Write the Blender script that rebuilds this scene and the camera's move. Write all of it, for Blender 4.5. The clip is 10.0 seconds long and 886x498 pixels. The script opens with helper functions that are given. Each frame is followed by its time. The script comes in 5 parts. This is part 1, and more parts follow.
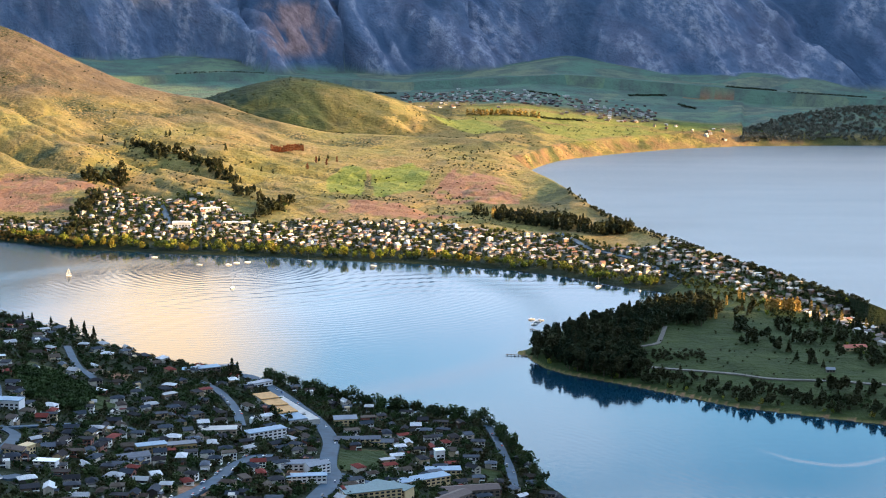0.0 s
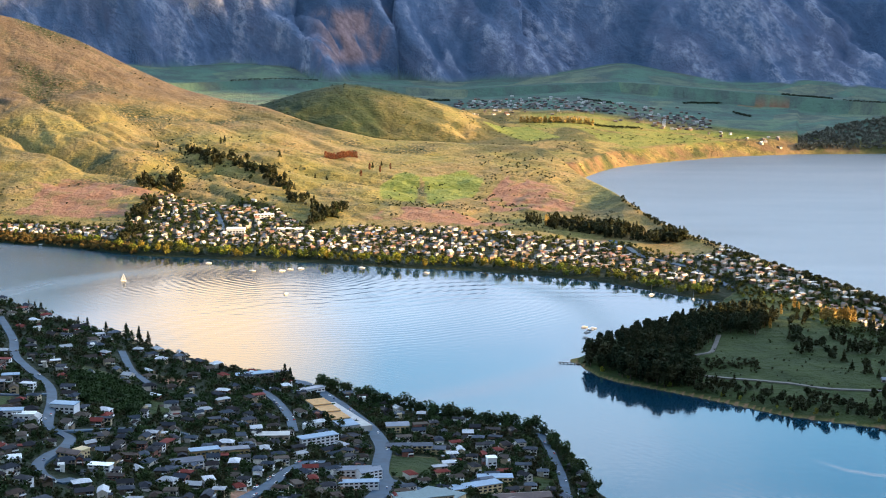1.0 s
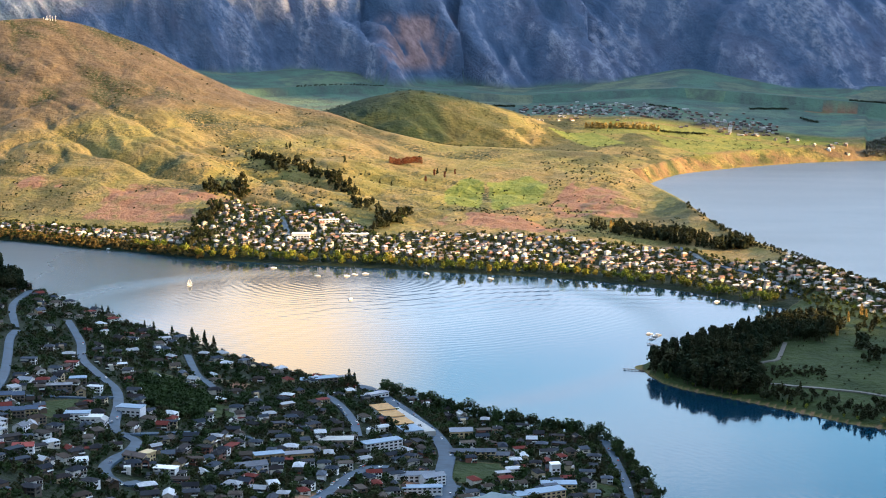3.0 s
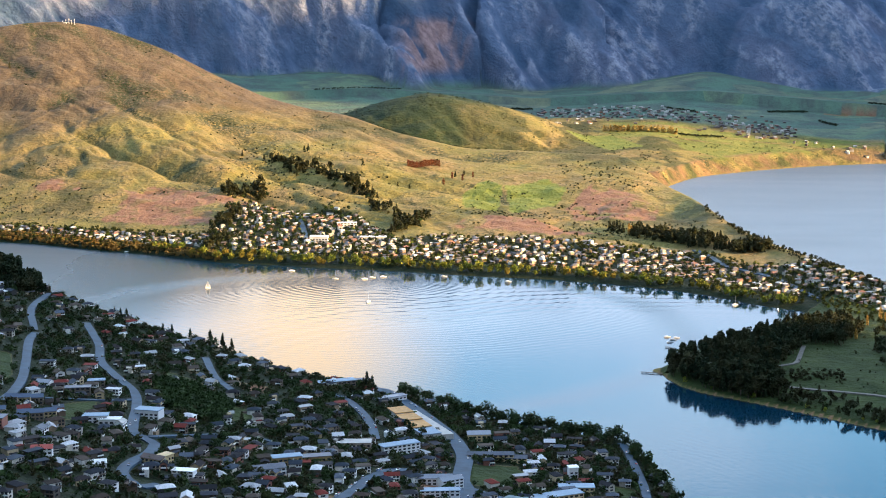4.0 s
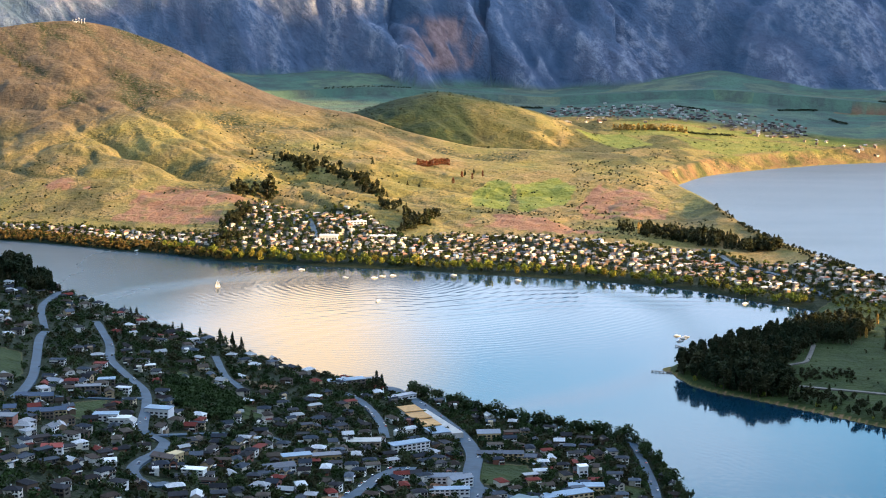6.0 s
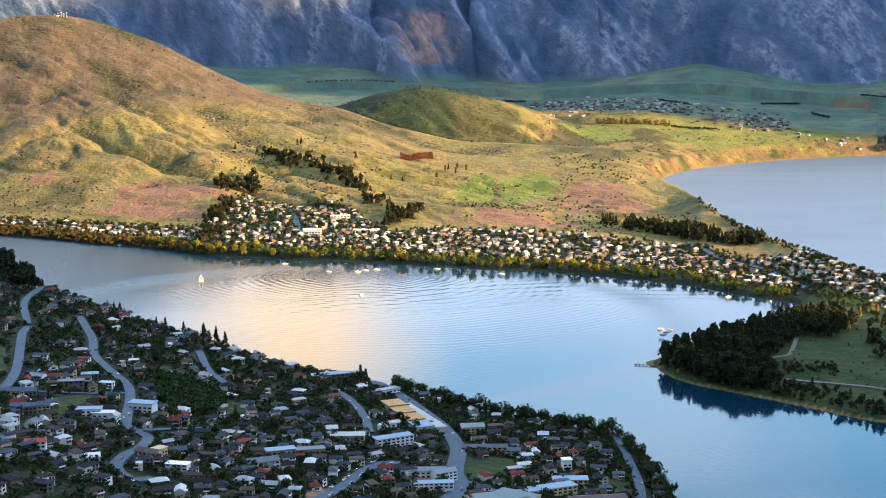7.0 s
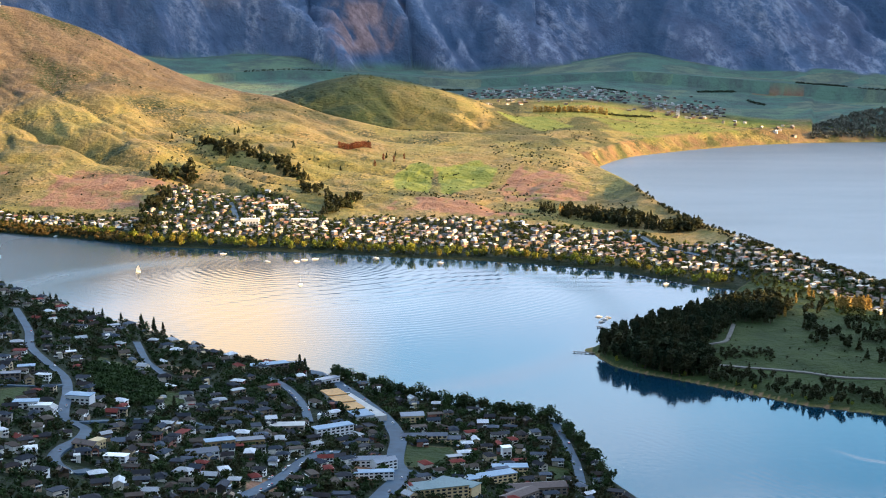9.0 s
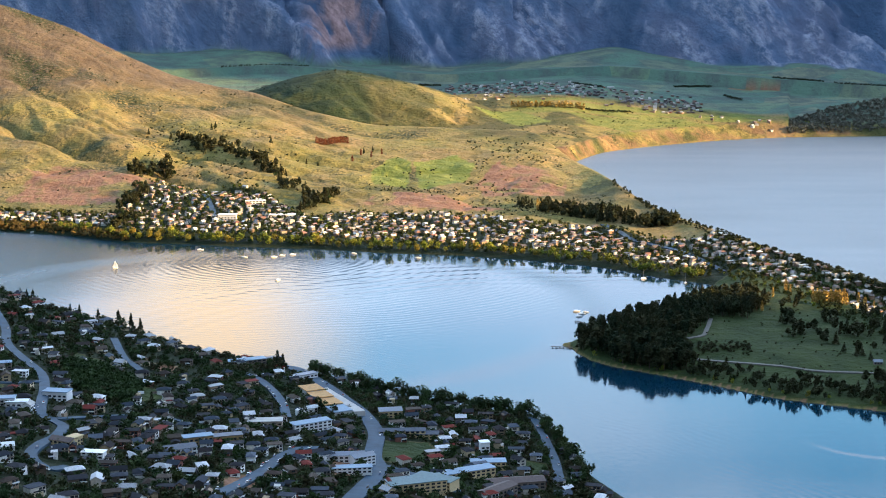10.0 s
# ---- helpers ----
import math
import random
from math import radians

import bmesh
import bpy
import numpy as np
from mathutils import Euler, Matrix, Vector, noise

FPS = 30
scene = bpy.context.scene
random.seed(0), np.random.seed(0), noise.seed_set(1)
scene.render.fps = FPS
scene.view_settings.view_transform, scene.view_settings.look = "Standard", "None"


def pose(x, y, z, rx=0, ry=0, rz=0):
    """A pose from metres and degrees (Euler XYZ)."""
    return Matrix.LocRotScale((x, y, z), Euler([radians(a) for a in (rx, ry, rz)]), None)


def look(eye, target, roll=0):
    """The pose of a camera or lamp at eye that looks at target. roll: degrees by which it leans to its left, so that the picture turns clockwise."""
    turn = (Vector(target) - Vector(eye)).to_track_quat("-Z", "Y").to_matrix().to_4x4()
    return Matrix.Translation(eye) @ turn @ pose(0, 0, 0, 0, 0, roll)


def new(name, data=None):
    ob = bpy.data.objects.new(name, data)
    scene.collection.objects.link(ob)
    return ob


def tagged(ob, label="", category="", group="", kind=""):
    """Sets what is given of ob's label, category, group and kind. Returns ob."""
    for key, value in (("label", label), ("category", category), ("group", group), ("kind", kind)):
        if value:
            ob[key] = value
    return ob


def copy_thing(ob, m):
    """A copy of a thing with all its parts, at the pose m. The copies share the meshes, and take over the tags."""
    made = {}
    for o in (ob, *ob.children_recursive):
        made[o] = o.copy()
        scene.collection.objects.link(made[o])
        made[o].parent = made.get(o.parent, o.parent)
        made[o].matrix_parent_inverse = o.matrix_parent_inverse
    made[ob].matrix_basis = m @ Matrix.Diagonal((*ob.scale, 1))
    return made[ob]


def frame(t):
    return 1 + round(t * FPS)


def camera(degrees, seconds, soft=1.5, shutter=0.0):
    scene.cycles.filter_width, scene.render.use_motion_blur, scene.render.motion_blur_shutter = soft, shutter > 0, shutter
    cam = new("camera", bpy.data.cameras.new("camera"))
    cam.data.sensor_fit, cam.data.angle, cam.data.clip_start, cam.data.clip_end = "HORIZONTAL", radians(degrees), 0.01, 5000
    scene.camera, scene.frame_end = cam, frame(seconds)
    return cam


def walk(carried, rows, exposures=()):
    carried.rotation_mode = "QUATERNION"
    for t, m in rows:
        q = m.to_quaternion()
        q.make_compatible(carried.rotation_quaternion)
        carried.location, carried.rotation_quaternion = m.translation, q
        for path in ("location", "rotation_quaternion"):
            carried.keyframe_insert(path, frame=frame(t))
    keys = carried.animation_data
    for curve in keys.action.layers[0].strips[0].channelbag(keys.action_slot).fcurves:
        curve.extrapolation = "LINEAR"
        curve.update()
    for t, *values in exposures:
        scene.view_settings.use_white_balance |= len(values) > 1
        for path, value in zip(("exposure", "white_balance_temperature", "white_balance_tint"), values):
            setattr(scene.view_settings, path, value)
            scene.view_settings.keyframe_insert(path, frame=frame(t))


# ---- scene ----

# The camera stands on a lookout 450 m above a lake and turns on the spot.
EYE = 450.0
cam = camera(29.28, 10.0, soft=1.0)
TURNS = [
    (0.0, 0.000, -9.670, 0.000), (0.5, 0.970, -9.530, 0.020), (1.0, 1.808, -9.429, 0.036),
    (1.5, 2.514, -9.366, 0.063), (2.0, 3.102, -9.315, 0.100), (2.5, 3.586, -9.276, 0.129),
    (4.0, 4.587, -9.130, 0.245), (4.5, 4.813, -9.085, 0.255), (5.0, 4.981, -9.065, 0.286),
    (6.5, 4.744, -9.269, 0.311), (7.0, 4.343, -9.377, 0.325), (7.5, 3.836, -9.478, 0.330),
    (8.0, 3.294, -9.575, 0.325), (8.5, 2.743, -9.673, 0.328), (9.0, 2.242, -9.764, 0.328),
    (9.5, 1.807, -9.849, 0.328), (10.0, 1.478, -9.934, 0.335),
]
walk(cam, [(t, pose(0, 0, EYE, 90 + pitch, roll, yaw)) for t, yaw, pitch, roll in TURNS],
     exposures=[(0.0, 2.08, 5500, 10), (9.4, 2.08, 5500, 10), (10.0, 2.02, 5400, 10)])

# ---- light: low evening sun from the right, slightly behind; open sky ----
SUN_AZ, SUN_EL = 100.0, 13.0
world = bpy.data.worlds.new("sky")
scene.world = world
world.use_nodes = True
wn, wl = world.node_tree.nodes, world.node_tree.links
wn.clear()
w_out = wn.new("ShaderNodeOutputWorld")
w_bg = wn.new("ShaderNodeBackground")
w_sky = wn.new("ShaderNodeTexSky")
w_sky.sky_type = "NISHITA"
w_sky.sun_disc = False
w_sky.sun_elevation = radians(SUN_EL)
w_sky.sun_rotation = radians(SUN_AZ)
w_sky.altitude = 400
w_sky.air_density = 1.0
w_sky.dust_density = 1.0
w_sky.ozone_density = 1.5
w_bg.inputs["Strength"].default_value = 0.75


def w_math(op, a, b=0.0, c=0.0, clamp=False):
    m = wn.new("ShaderNodeMath")
    m.operation, m.use_clamp = op, clamp
    for i, v in enumerate((a, b, c)):
        if isinstance(v, bpy.types.NodeSocket):
            wl.new(v, m.inputs[i])
        else:
            m.inputs[i].default_value = v
    return m.outputs[0]


def w_ramp(fac, stops):
    r = wn.new("ShaderNodeValToRGB")
    wl.new(fac, r.inputs[0])
    e = r.color_ramp.elements
    e[0].position, e[0].color = stops[0][0], (*stops[0][1], 1)
    e[1].position, e[1].color = stops[-1][0], (*stops[-1][1], 1)
    for p, c in stops[1:-1]:
        e.new(p).color = (*c, 1)
    return r.outputs[0]


def w_mix(fac, a, b, kind="MIX"):
    m = wn.new("ShaderNodeMix")
    m.data_type, m.blend_type, m.clamp_result = "RGBA", kind, False
    for i, v in ((0, fac), (6, a), (7, b)):
        if isinstance(v, bpy.types.NodeSocket):
            wl.new(v, m.inputs[i])
        elif i == 0:
            m.inputs[0].default_value = v
        else:
            m.inputs[i].default_value = (*v, 1)
    return m.outputs[2]


w_dir = wn.new("ShaderNodeTexCoord").outputs["Generated"]
w_sep = wn.new("ShaderNodeSeparateXYZ")
wl.new(w_dir, w_sep.inputs[0])
w_up = w_sep.outputs[2]
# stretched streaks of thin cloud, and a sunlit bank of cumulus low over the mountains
w_map = wn.new("ShaderNodeMapping")
w_map.inputs["Scale"].default_value = (1.0, 1.0, 5.0)
wl.new(w_dir, w_map.inputs[0])
w_noise = wn.new("ShaderNodeTexNoise")
w_noise.inputs["Scale"].default_value = 6.0
w_noise.inputs["Detail"].default_value = 6
w_noise.inputs["Roughness"].default_value = 0.55
wl.new(w_map.outputs[0], w_noise.inputs["Vector"])
w_blue = w_mix(1.0, w_sky.outputs[0], (0.07, 0.07, 0.07), "MULTIPLY")
w_tone = w_ramp(w_up, [(0.0, (0.58, 0.63, 0.74)), (0.13, (0.60, 0.65, 0.76)), (0.19, (0.66, 0.70, 0.78)), (0.24, (0.36, 0.66, 0.83)), (0.31, (0.17, 0.50, 0.74)), (0.6, (0.03, 0.085, 0.22))])
w_hide = w_math("MULTIPLY", w_ramp(w_up, [(0.0, (0.9, 0.9, 0.9)), (0.3, (0.85, 0.85, 0.85)), (0.7, (0.3, 0.3, 0.3))]), 1.0)
w_base = w_mix(w_hide, w_blue, w_tone)
w_ahead = w_ramp(w_sep.outputs[1], [(0.45, (0, 0, 0)), (0.75, (1, 1, 1))])
# unseen bright band high ahead, added to lighten the open lake
w_fill_band = w_ramp(w_up, [(0.31, (0, 0, 0)), (0.37, (1, 1, 1)), (0.55, (0.7, 0.7, 0.7)), (0.66, (0, 0, 0))])
w_base = w_mix(w_math("MULTIPLY", w_math("MULTIPLY", w_ahead, w_fill_band), 0.85), w_base, (2.0, 1.95, 2.0))
w_aim = wn.new("ShaderNodeVectorMath")
w_aim.operation = "DOT_PRODUCT"
wl.new(w_dir, w_aim.inputs[0])
w_aim.inputs[1].default_value = (math.sin(radians(SUN_AZ)) * 0.97, math.cos(radians(SUN_AZ)) * 0.97, 0.24)
w_west = w_ramp(w_aim.outputs["Value"], [(0.45, (0, 0, 0)), (0.85, (0.6, 0.6, 0.6)), (1.0, (1, 1, 1))])
w_base = w_mix(w_west, w_base, (0.66, 0.80, 1.0))
w_streak = w_ramp(w_noise.outputs["Fac"], [(0.44, (0, 0, 0)), (0.62, (1, 1, 1))])
w_base = w_mix(w_math("MULTIPLY", w_streak, 0.7), w_base, (0.78, 0.86, 0.92))
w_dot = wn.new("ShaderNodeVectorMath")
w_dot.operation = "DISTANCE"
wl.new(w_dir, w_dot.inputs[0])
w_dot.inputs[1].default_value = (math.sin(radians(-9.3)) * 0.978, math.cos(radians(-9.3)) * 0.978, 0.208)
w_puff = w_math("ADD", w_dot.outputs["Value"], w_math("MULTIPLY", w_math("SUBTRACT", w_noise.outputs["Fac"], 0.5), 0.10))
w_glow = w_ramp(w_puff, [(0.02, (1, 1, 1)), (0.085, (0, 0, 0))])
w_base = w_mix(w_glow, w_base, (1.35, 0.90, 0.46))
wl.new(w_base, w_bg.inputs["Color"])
wl.new(w_bg.outputs[0], w_out.inputs["Surface"])

sun = new("sun", bpy.data.lights.new("sun", "SUN"))
sun.data.energy = 5.0
sun.data.angle = radians(0.6)
sun.data.color = (1.0, 0.60, 0.21)
SX, SY = math.sin(radians(SUN_AZ)), math.cos(radians(SUN_AZ))
sun.matrix_world = look((SX * 4000, SY * 4000, 4000 * math.tan(radians(SUN_EL))), (0, 0, 0))

# ---- materials ----


def mat(name, build):
    m = bpy.data.materials.new(name)
    m.use_nodes = True
    nt = m.node_tree
    nt.nodes.clear()
    out = nt.nodes.new("ShaderNodeOutputMaterial")
    b = nt.nodes.new("ShaderNodeBsdfPrincipled")
    nt.links.new(b.outputs[0], out.inputs[0])
    build(nt, b)
    return m


def node(nt, kind, **inputs):
    n = nt.nodes.new(kind)
    for k, v in inputs.items():
        key = k.replace("_", " ")
        if isinstance(v, bpy.types.NodeSocket):
            nt.links.new(v, n.inputs[key])
        else:
            n.inputs[key].default_value = v
    return n


def place(nt):
    return nt.nodes.new("ShaderNodeNewGeometry").outputs["Position"]


def grain(nt, scale, detail=4.0, rough=0.6, at=None):
    n = node(nt, "ShaderNodeTexNoise", Scale=scale, Detail=detail, Roughness=rough)
    nt.links.new(place(nt) if at is None else at, n.inputs["Vector"])
    return n.outputs["Fac"]


def ramp(nt, fac, stops):
    r = nt.nodes.new("ShaderNodeValToRGB")
    nt.links.new(fac, r.inputs[0])
    e = r.color_ramp.elements
    e[0].position, e[0].color = stops[0][0], (*stops[0][1], 1)
    e[1].position, e[1].color = stops[-1][0], (*stops[-1][1], 1)
    for p, c in stops[1:-1]:
        e.new(p).color = (*c, 1)
    return r.outputs[0]


def mix(nt, fac, a, b):
    m = nt.nodes.new("ShaderNodeMix")
    m.data_type = "RGBA"
    for i, v in ((0, fac), (6, a), (7, b)):
        if isinstance(v, bpy.types.NodeSocket):
            nt.links.new(v, m.inputs[i])
        elif i == 0:
            m.inputs[0].default_value = v
        else:
            m.inputs[i].default_value = (*v, 1)
    return m.outputs[2]


def maths(nt, op, a, b=0.0, clamp=False):
    m = nt.nodes.new("ShaderNodeMath")
    m.operation, m.use_clamp = op, clamp
    for i, v in ((0, a), (1, b)):
        if isinstance(v, bpy.types.NodeSocket):
            nt.links.new(v, m.inputs[i])
        else:
            m.inputs[i].default_value = v
    return m.outputs[0]


def bump(nt, b, height, strength=0.4, distance=1.0):
    n = node(nt, "ShaderNodeBump", Strength=strength, Distance=distance, Height=height)
    nt.links.new(n.outputs[0], b.inputs["Normal"])


def attr(nt, name):
    n = nt.nodes.new("ShaderNodeAttribute")
    n.attribute_name = name
    return n.outputs["Fac"]


def ground_mat(nt, b):
    """Land cover: tussock on the hills, pasture, ploughed earth, gardens, rock."""
    big, mid, fine = grain(nt, 0.006, 5), grain(nt, 0.03, 6), grain(nt, 0.25, 5)
    hill = ramp(nt, mid, [(0.3, (0.14, 0.11, 0.036)), (0.45, (0.20, 0.15, 0.052)), (0.6, (0.29, 0.20, 0.08)), (0.75, (0.17, 0.135, 0.045))])
    hill = mix(nt, ramp(nt, big, [(0.4, (0, 0, 0)), (0.6, (1, 1, 1))]), hill, ramp(nt, mid, [(0.35, (0.14, 0.13, 0.034)), (0.65, (0.27, 0.215, 0.058))]))
    cell = nt.nodes.new("ShaderNodeTexVoronoi")
    cell.inputs["Scale"].default_value = 0.012
    squash = nt.nodes.new("ShaderNodeMapping")
    squash.inputs["Scale"].default_value = (0.6, 1.3, 0.0)
    nt.links.new(place(nt), squash.inputs[0])
    nt.links.new(squash.outputs[0], cell.inputs["Vector"])
    tone = node(nt, "ShaderNodeSeparateColor", Color=cell.outputs["Color"])
    # bluish greens: haze over the distant plain is put into the colour
    pasture = ramp(nt, tone.outputs[0], [(0.0, (0.10, 0.17, 0.12)), (0.35, (0.13, 0.20, 0.13)), (0.6, (0.11, 0.175, 0.125)), (0.8, (0.22, 0.22, 0.13)), (1.0, (0.15, 0.22, 0.12))])
    pasture = mix(nt, maths(nt, "MULTIPLY", mid, 0.5), pasture, (0.08, 0.12, 0.085))
    pasture = mix(nt, ramp(nt, grain(nt, 0.02, 7, 0.7, squash.outputs[0]), [(0.44, (0, 0, 0)), (0.58, (0.8, 0.8, 0.8))]), pasture, (0.085, 0.10, 0.085))
    earth = ramp(nt, mid, [(0.3, (0.16, 0.085, 0.05)), (0.7, (0.30, 0.165, 0.095))])
    garden = ramp(nt, fine, [(0.3, (0.006, 0.011, 0.004)), (0.55, (0.016, 0.024, 0.008)), (0.75, (0.036, 0.032, 0.018))])
    lawn = ramp(nt, mid, [(0.3, (0.020, 0.034, 0.008)), (0.7, (0.042, 0.058, 0.014))])
    # rock: ravines and ribs that lean down to one side, pale outcrops on the crests
    lean = nt.nodes.new("ShaderNodeMapping")
    lean.vector_type = "TEXTURE"
    lean.inputs["Scale"].default_value = (1.0, 1.4, 1.7)
    lean.inputs["Rotation"].default_value = (0.0, -0.75, 0.0)
    nt.links.new(place(nt), lean.inputs[0])
    fine_rock = grain(nt, 0.05, 8, 0.72, lean.outputs[0])
    ribs = node(nt, "ShaderNodeTexNoise", Scale=0.022, Detail=6.0, Roughness=0.6)
    nt.links.new(lean.outputs[0], ribs.inputs["Vector"])
    vein = maths(nt, "ADD", maths(nt, "MULTIPLY", ribs.outputs["Fac"], 0.5), maths(nt, "MULTIPLY", fine_rock, 0.5))
    # blue in these tones stands in for the haze before the wall
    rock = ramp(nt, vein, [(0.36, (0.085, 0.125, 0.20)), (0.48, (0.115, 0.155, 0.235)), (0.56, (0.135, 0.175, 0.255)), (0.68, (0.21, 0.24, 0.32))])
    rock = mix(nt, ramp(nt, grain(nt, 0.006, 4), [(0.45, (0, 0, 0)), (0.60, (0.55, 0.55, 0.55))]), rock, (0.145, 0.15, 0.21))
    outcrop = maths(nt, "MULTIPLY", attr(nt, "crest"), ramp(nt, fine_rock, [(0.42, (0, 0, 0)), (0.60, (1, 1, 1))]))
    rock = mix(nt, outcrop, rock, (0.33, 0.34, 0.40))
    # ravines darkened in colour, for scrub and for the shade in them
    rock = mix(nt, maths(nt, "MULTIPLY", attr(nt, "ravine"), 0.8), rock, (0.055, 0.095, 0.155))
    # pinkish tone painted where the wall's sunlit spot lies
    rock = mix(nt, attr(nt, "sun_patch"), rock, ramp(nt, fine_rock, [(0.35, (0.20, 0.13, 0.12)), (0.62, (0.46, 0.30, 0.27))]))
    tussock = ramp(nt, mid, [(0.3, (0.075, 0.055, 0.034)), (0.5, (0.11, 0.08, 0.048)), (0.7, (0.165, 0.12, 0.07))])
    bush = ramp(nt, mid, [(0.3, (0.014, 0.024, 0.010)), (0.55, (0.03, 0.045, 0.016)), (0.75, (0.09, 0.09, 0.03))])
    hill = mix(nt, attr(nt, "tussock"), hill, tussock)
    hill = mix(nt, attr(nt, "bush"), hill, bush)
    speck = grain(nt, 0.17, 5, 0.65)
    patchy = ramp(nt, maths(nt, "ADD", maths(nt, "MULTIPLY", speck, 0.6), maths(nt, "MULTIPLY", mid, 0.4)), [(0.53, (0, 0, 0)), (0.60, (0.8, 0.8, 0.8))])
    furrow = node(nt, "ShaderNodeTexNoise", Scale=0.009, Detail=6.0, Roughness=0.6)
    furrow.noise_type = "RIDGED_MULTIFRACTAL"
    nt.links.new(place(nt), furrow.inputs["Vector"])
    gorse = maths(nt, "MULTIPLY", attr(nt, "hollow"), ramp(nt, speck, [(0.40, (0, 0, 0)), (0.52, (1, 1, 1))]))
    lines = ramp(nt, furrow.outputs["Fac"], [(0.62, (0, 0, 0)), (0.85, (0.7, 0.7, 0.7))])
    straw = ramp(nt, grain(nt, 0.5, 5, 0.7), [(0.35, (0.75, 0.75, 0.75)), (0.65, (1.15, 1.15, 1.15))])
    toned = nt.nodes.new("ShaderNodeMix")
    toned.data_type, toned.blend_type = "RGBA", "MULTIPLY"
    toned.inputs[0].default_value = 1.0
    nt.links.new(hill, toned.inputs[6])
    nt.links.new(straw, toned.inputs[7])
    hill = mix(nt, maths(nt, "MULTIPLY", patchy, maths(nt, "SUBTRACT", 1.0, maths(nt, "MULTIPLY", attr(nt, "tussock"), 0.65))), toned.outputs[2], (0.045, 0.05, 0.018))
    hill = mix(nt, maths(nt, "MULTIPLY", lines, 0.35), hill, (0.05, 0.055, 0.02))
    hill = mix(nt, gorse, hill, (0.035, 0.042, 0.016))
    earth = mix(nt, lines, earth, (0.06, 0.06, 0.022))
    earth = mix(nt, gorse, earth, (0.04, 0.045, 0.018))
    earth = mix(nt, ramp(nt, mid, [(0.52, (0, 0, 0)), (0.60, (0.6, 0.6, 0.6))]), earth, (0.11, 0.10, 0.035))
    meadow = ramp(nt, mid, [(0.3, (0.10, 0.13, 0.022)), (0.7, (0.20, 0.21, 0.04))])
    c = mix(nt, attr(nt, "pasture"), hill, pasture)
    c = mix(nt, attr(nt, "meadow"), c, mix(nt, lines, meadow, (0.05, 0.07, 0.015)))
    c = mix(nt, attr(nt, "earth"), c, earth)
    c = mix(nt, attr(nt, "lawn"), c, lawn)
    c = mix(nt, attr(nt, "garden"), c, garden)
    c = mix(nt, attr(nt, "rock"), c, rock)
    nt.links.new(c, b.inputs["Base Color"])
    b.inputs["Roughness"].default_value = 0.95
    b.inputs["Specular IOR Level"].default_value = 0.15
    relief = maths(nt, "ADD", maths(nt, "MULTIPLY", grain(nt, 0.12, 6, 0.6), 0.35), maths(nt, "MULTIPLY", mid, 0.9))
    bump(nt, b, maths(nt, "ADD", relief, maths(nt, "MULTIPLY", maths(nt, "MULTIPLY", vein, attr(nt, "rock")), 4.0)), 1.0, 6.0)


def rings(nt, centre, length, near, far):
    """Round waves about a point of the water, between two distances from it."""
    v = nt.nodes.new("ShaderNodeVectorMath")
    v.operation = "DISTANCE"
    nt.links.new(place(nt), v.inputs[0])
    v.inputs[1].default_value = centre
    d = maths(nt, "ADD", v.outputs["Value"], maths(nt, "MULTIPLY", grain(nt, 0.006, 2), 40.0))
    wave = maths(nt, "SINE", maths(nt, "MULTIPLY", d, 2 * math.pi / length))
    m = nt.nodes.new("ShaderNodeMapRange")
    m.inputs[1].default_value, m.inputs[2].default_value = near, near + 60
    nt.links.new(d, m.inputs[0])
    k = nt.nodes.new("ShaderNodeMapRange")
    k.inputs[1].default_value, k.inputs[2].default_value = far, far - 90
    nt.links.new(d, k.inputs[0])
    return maths(nt, "MULTIPLY", wave, maths(nt, "MULTIPLY", m.outputs[0], k.outputs[0]))


SLICK = (360, 1476, 0.01174)  # middle and bow of a slick on the calm water


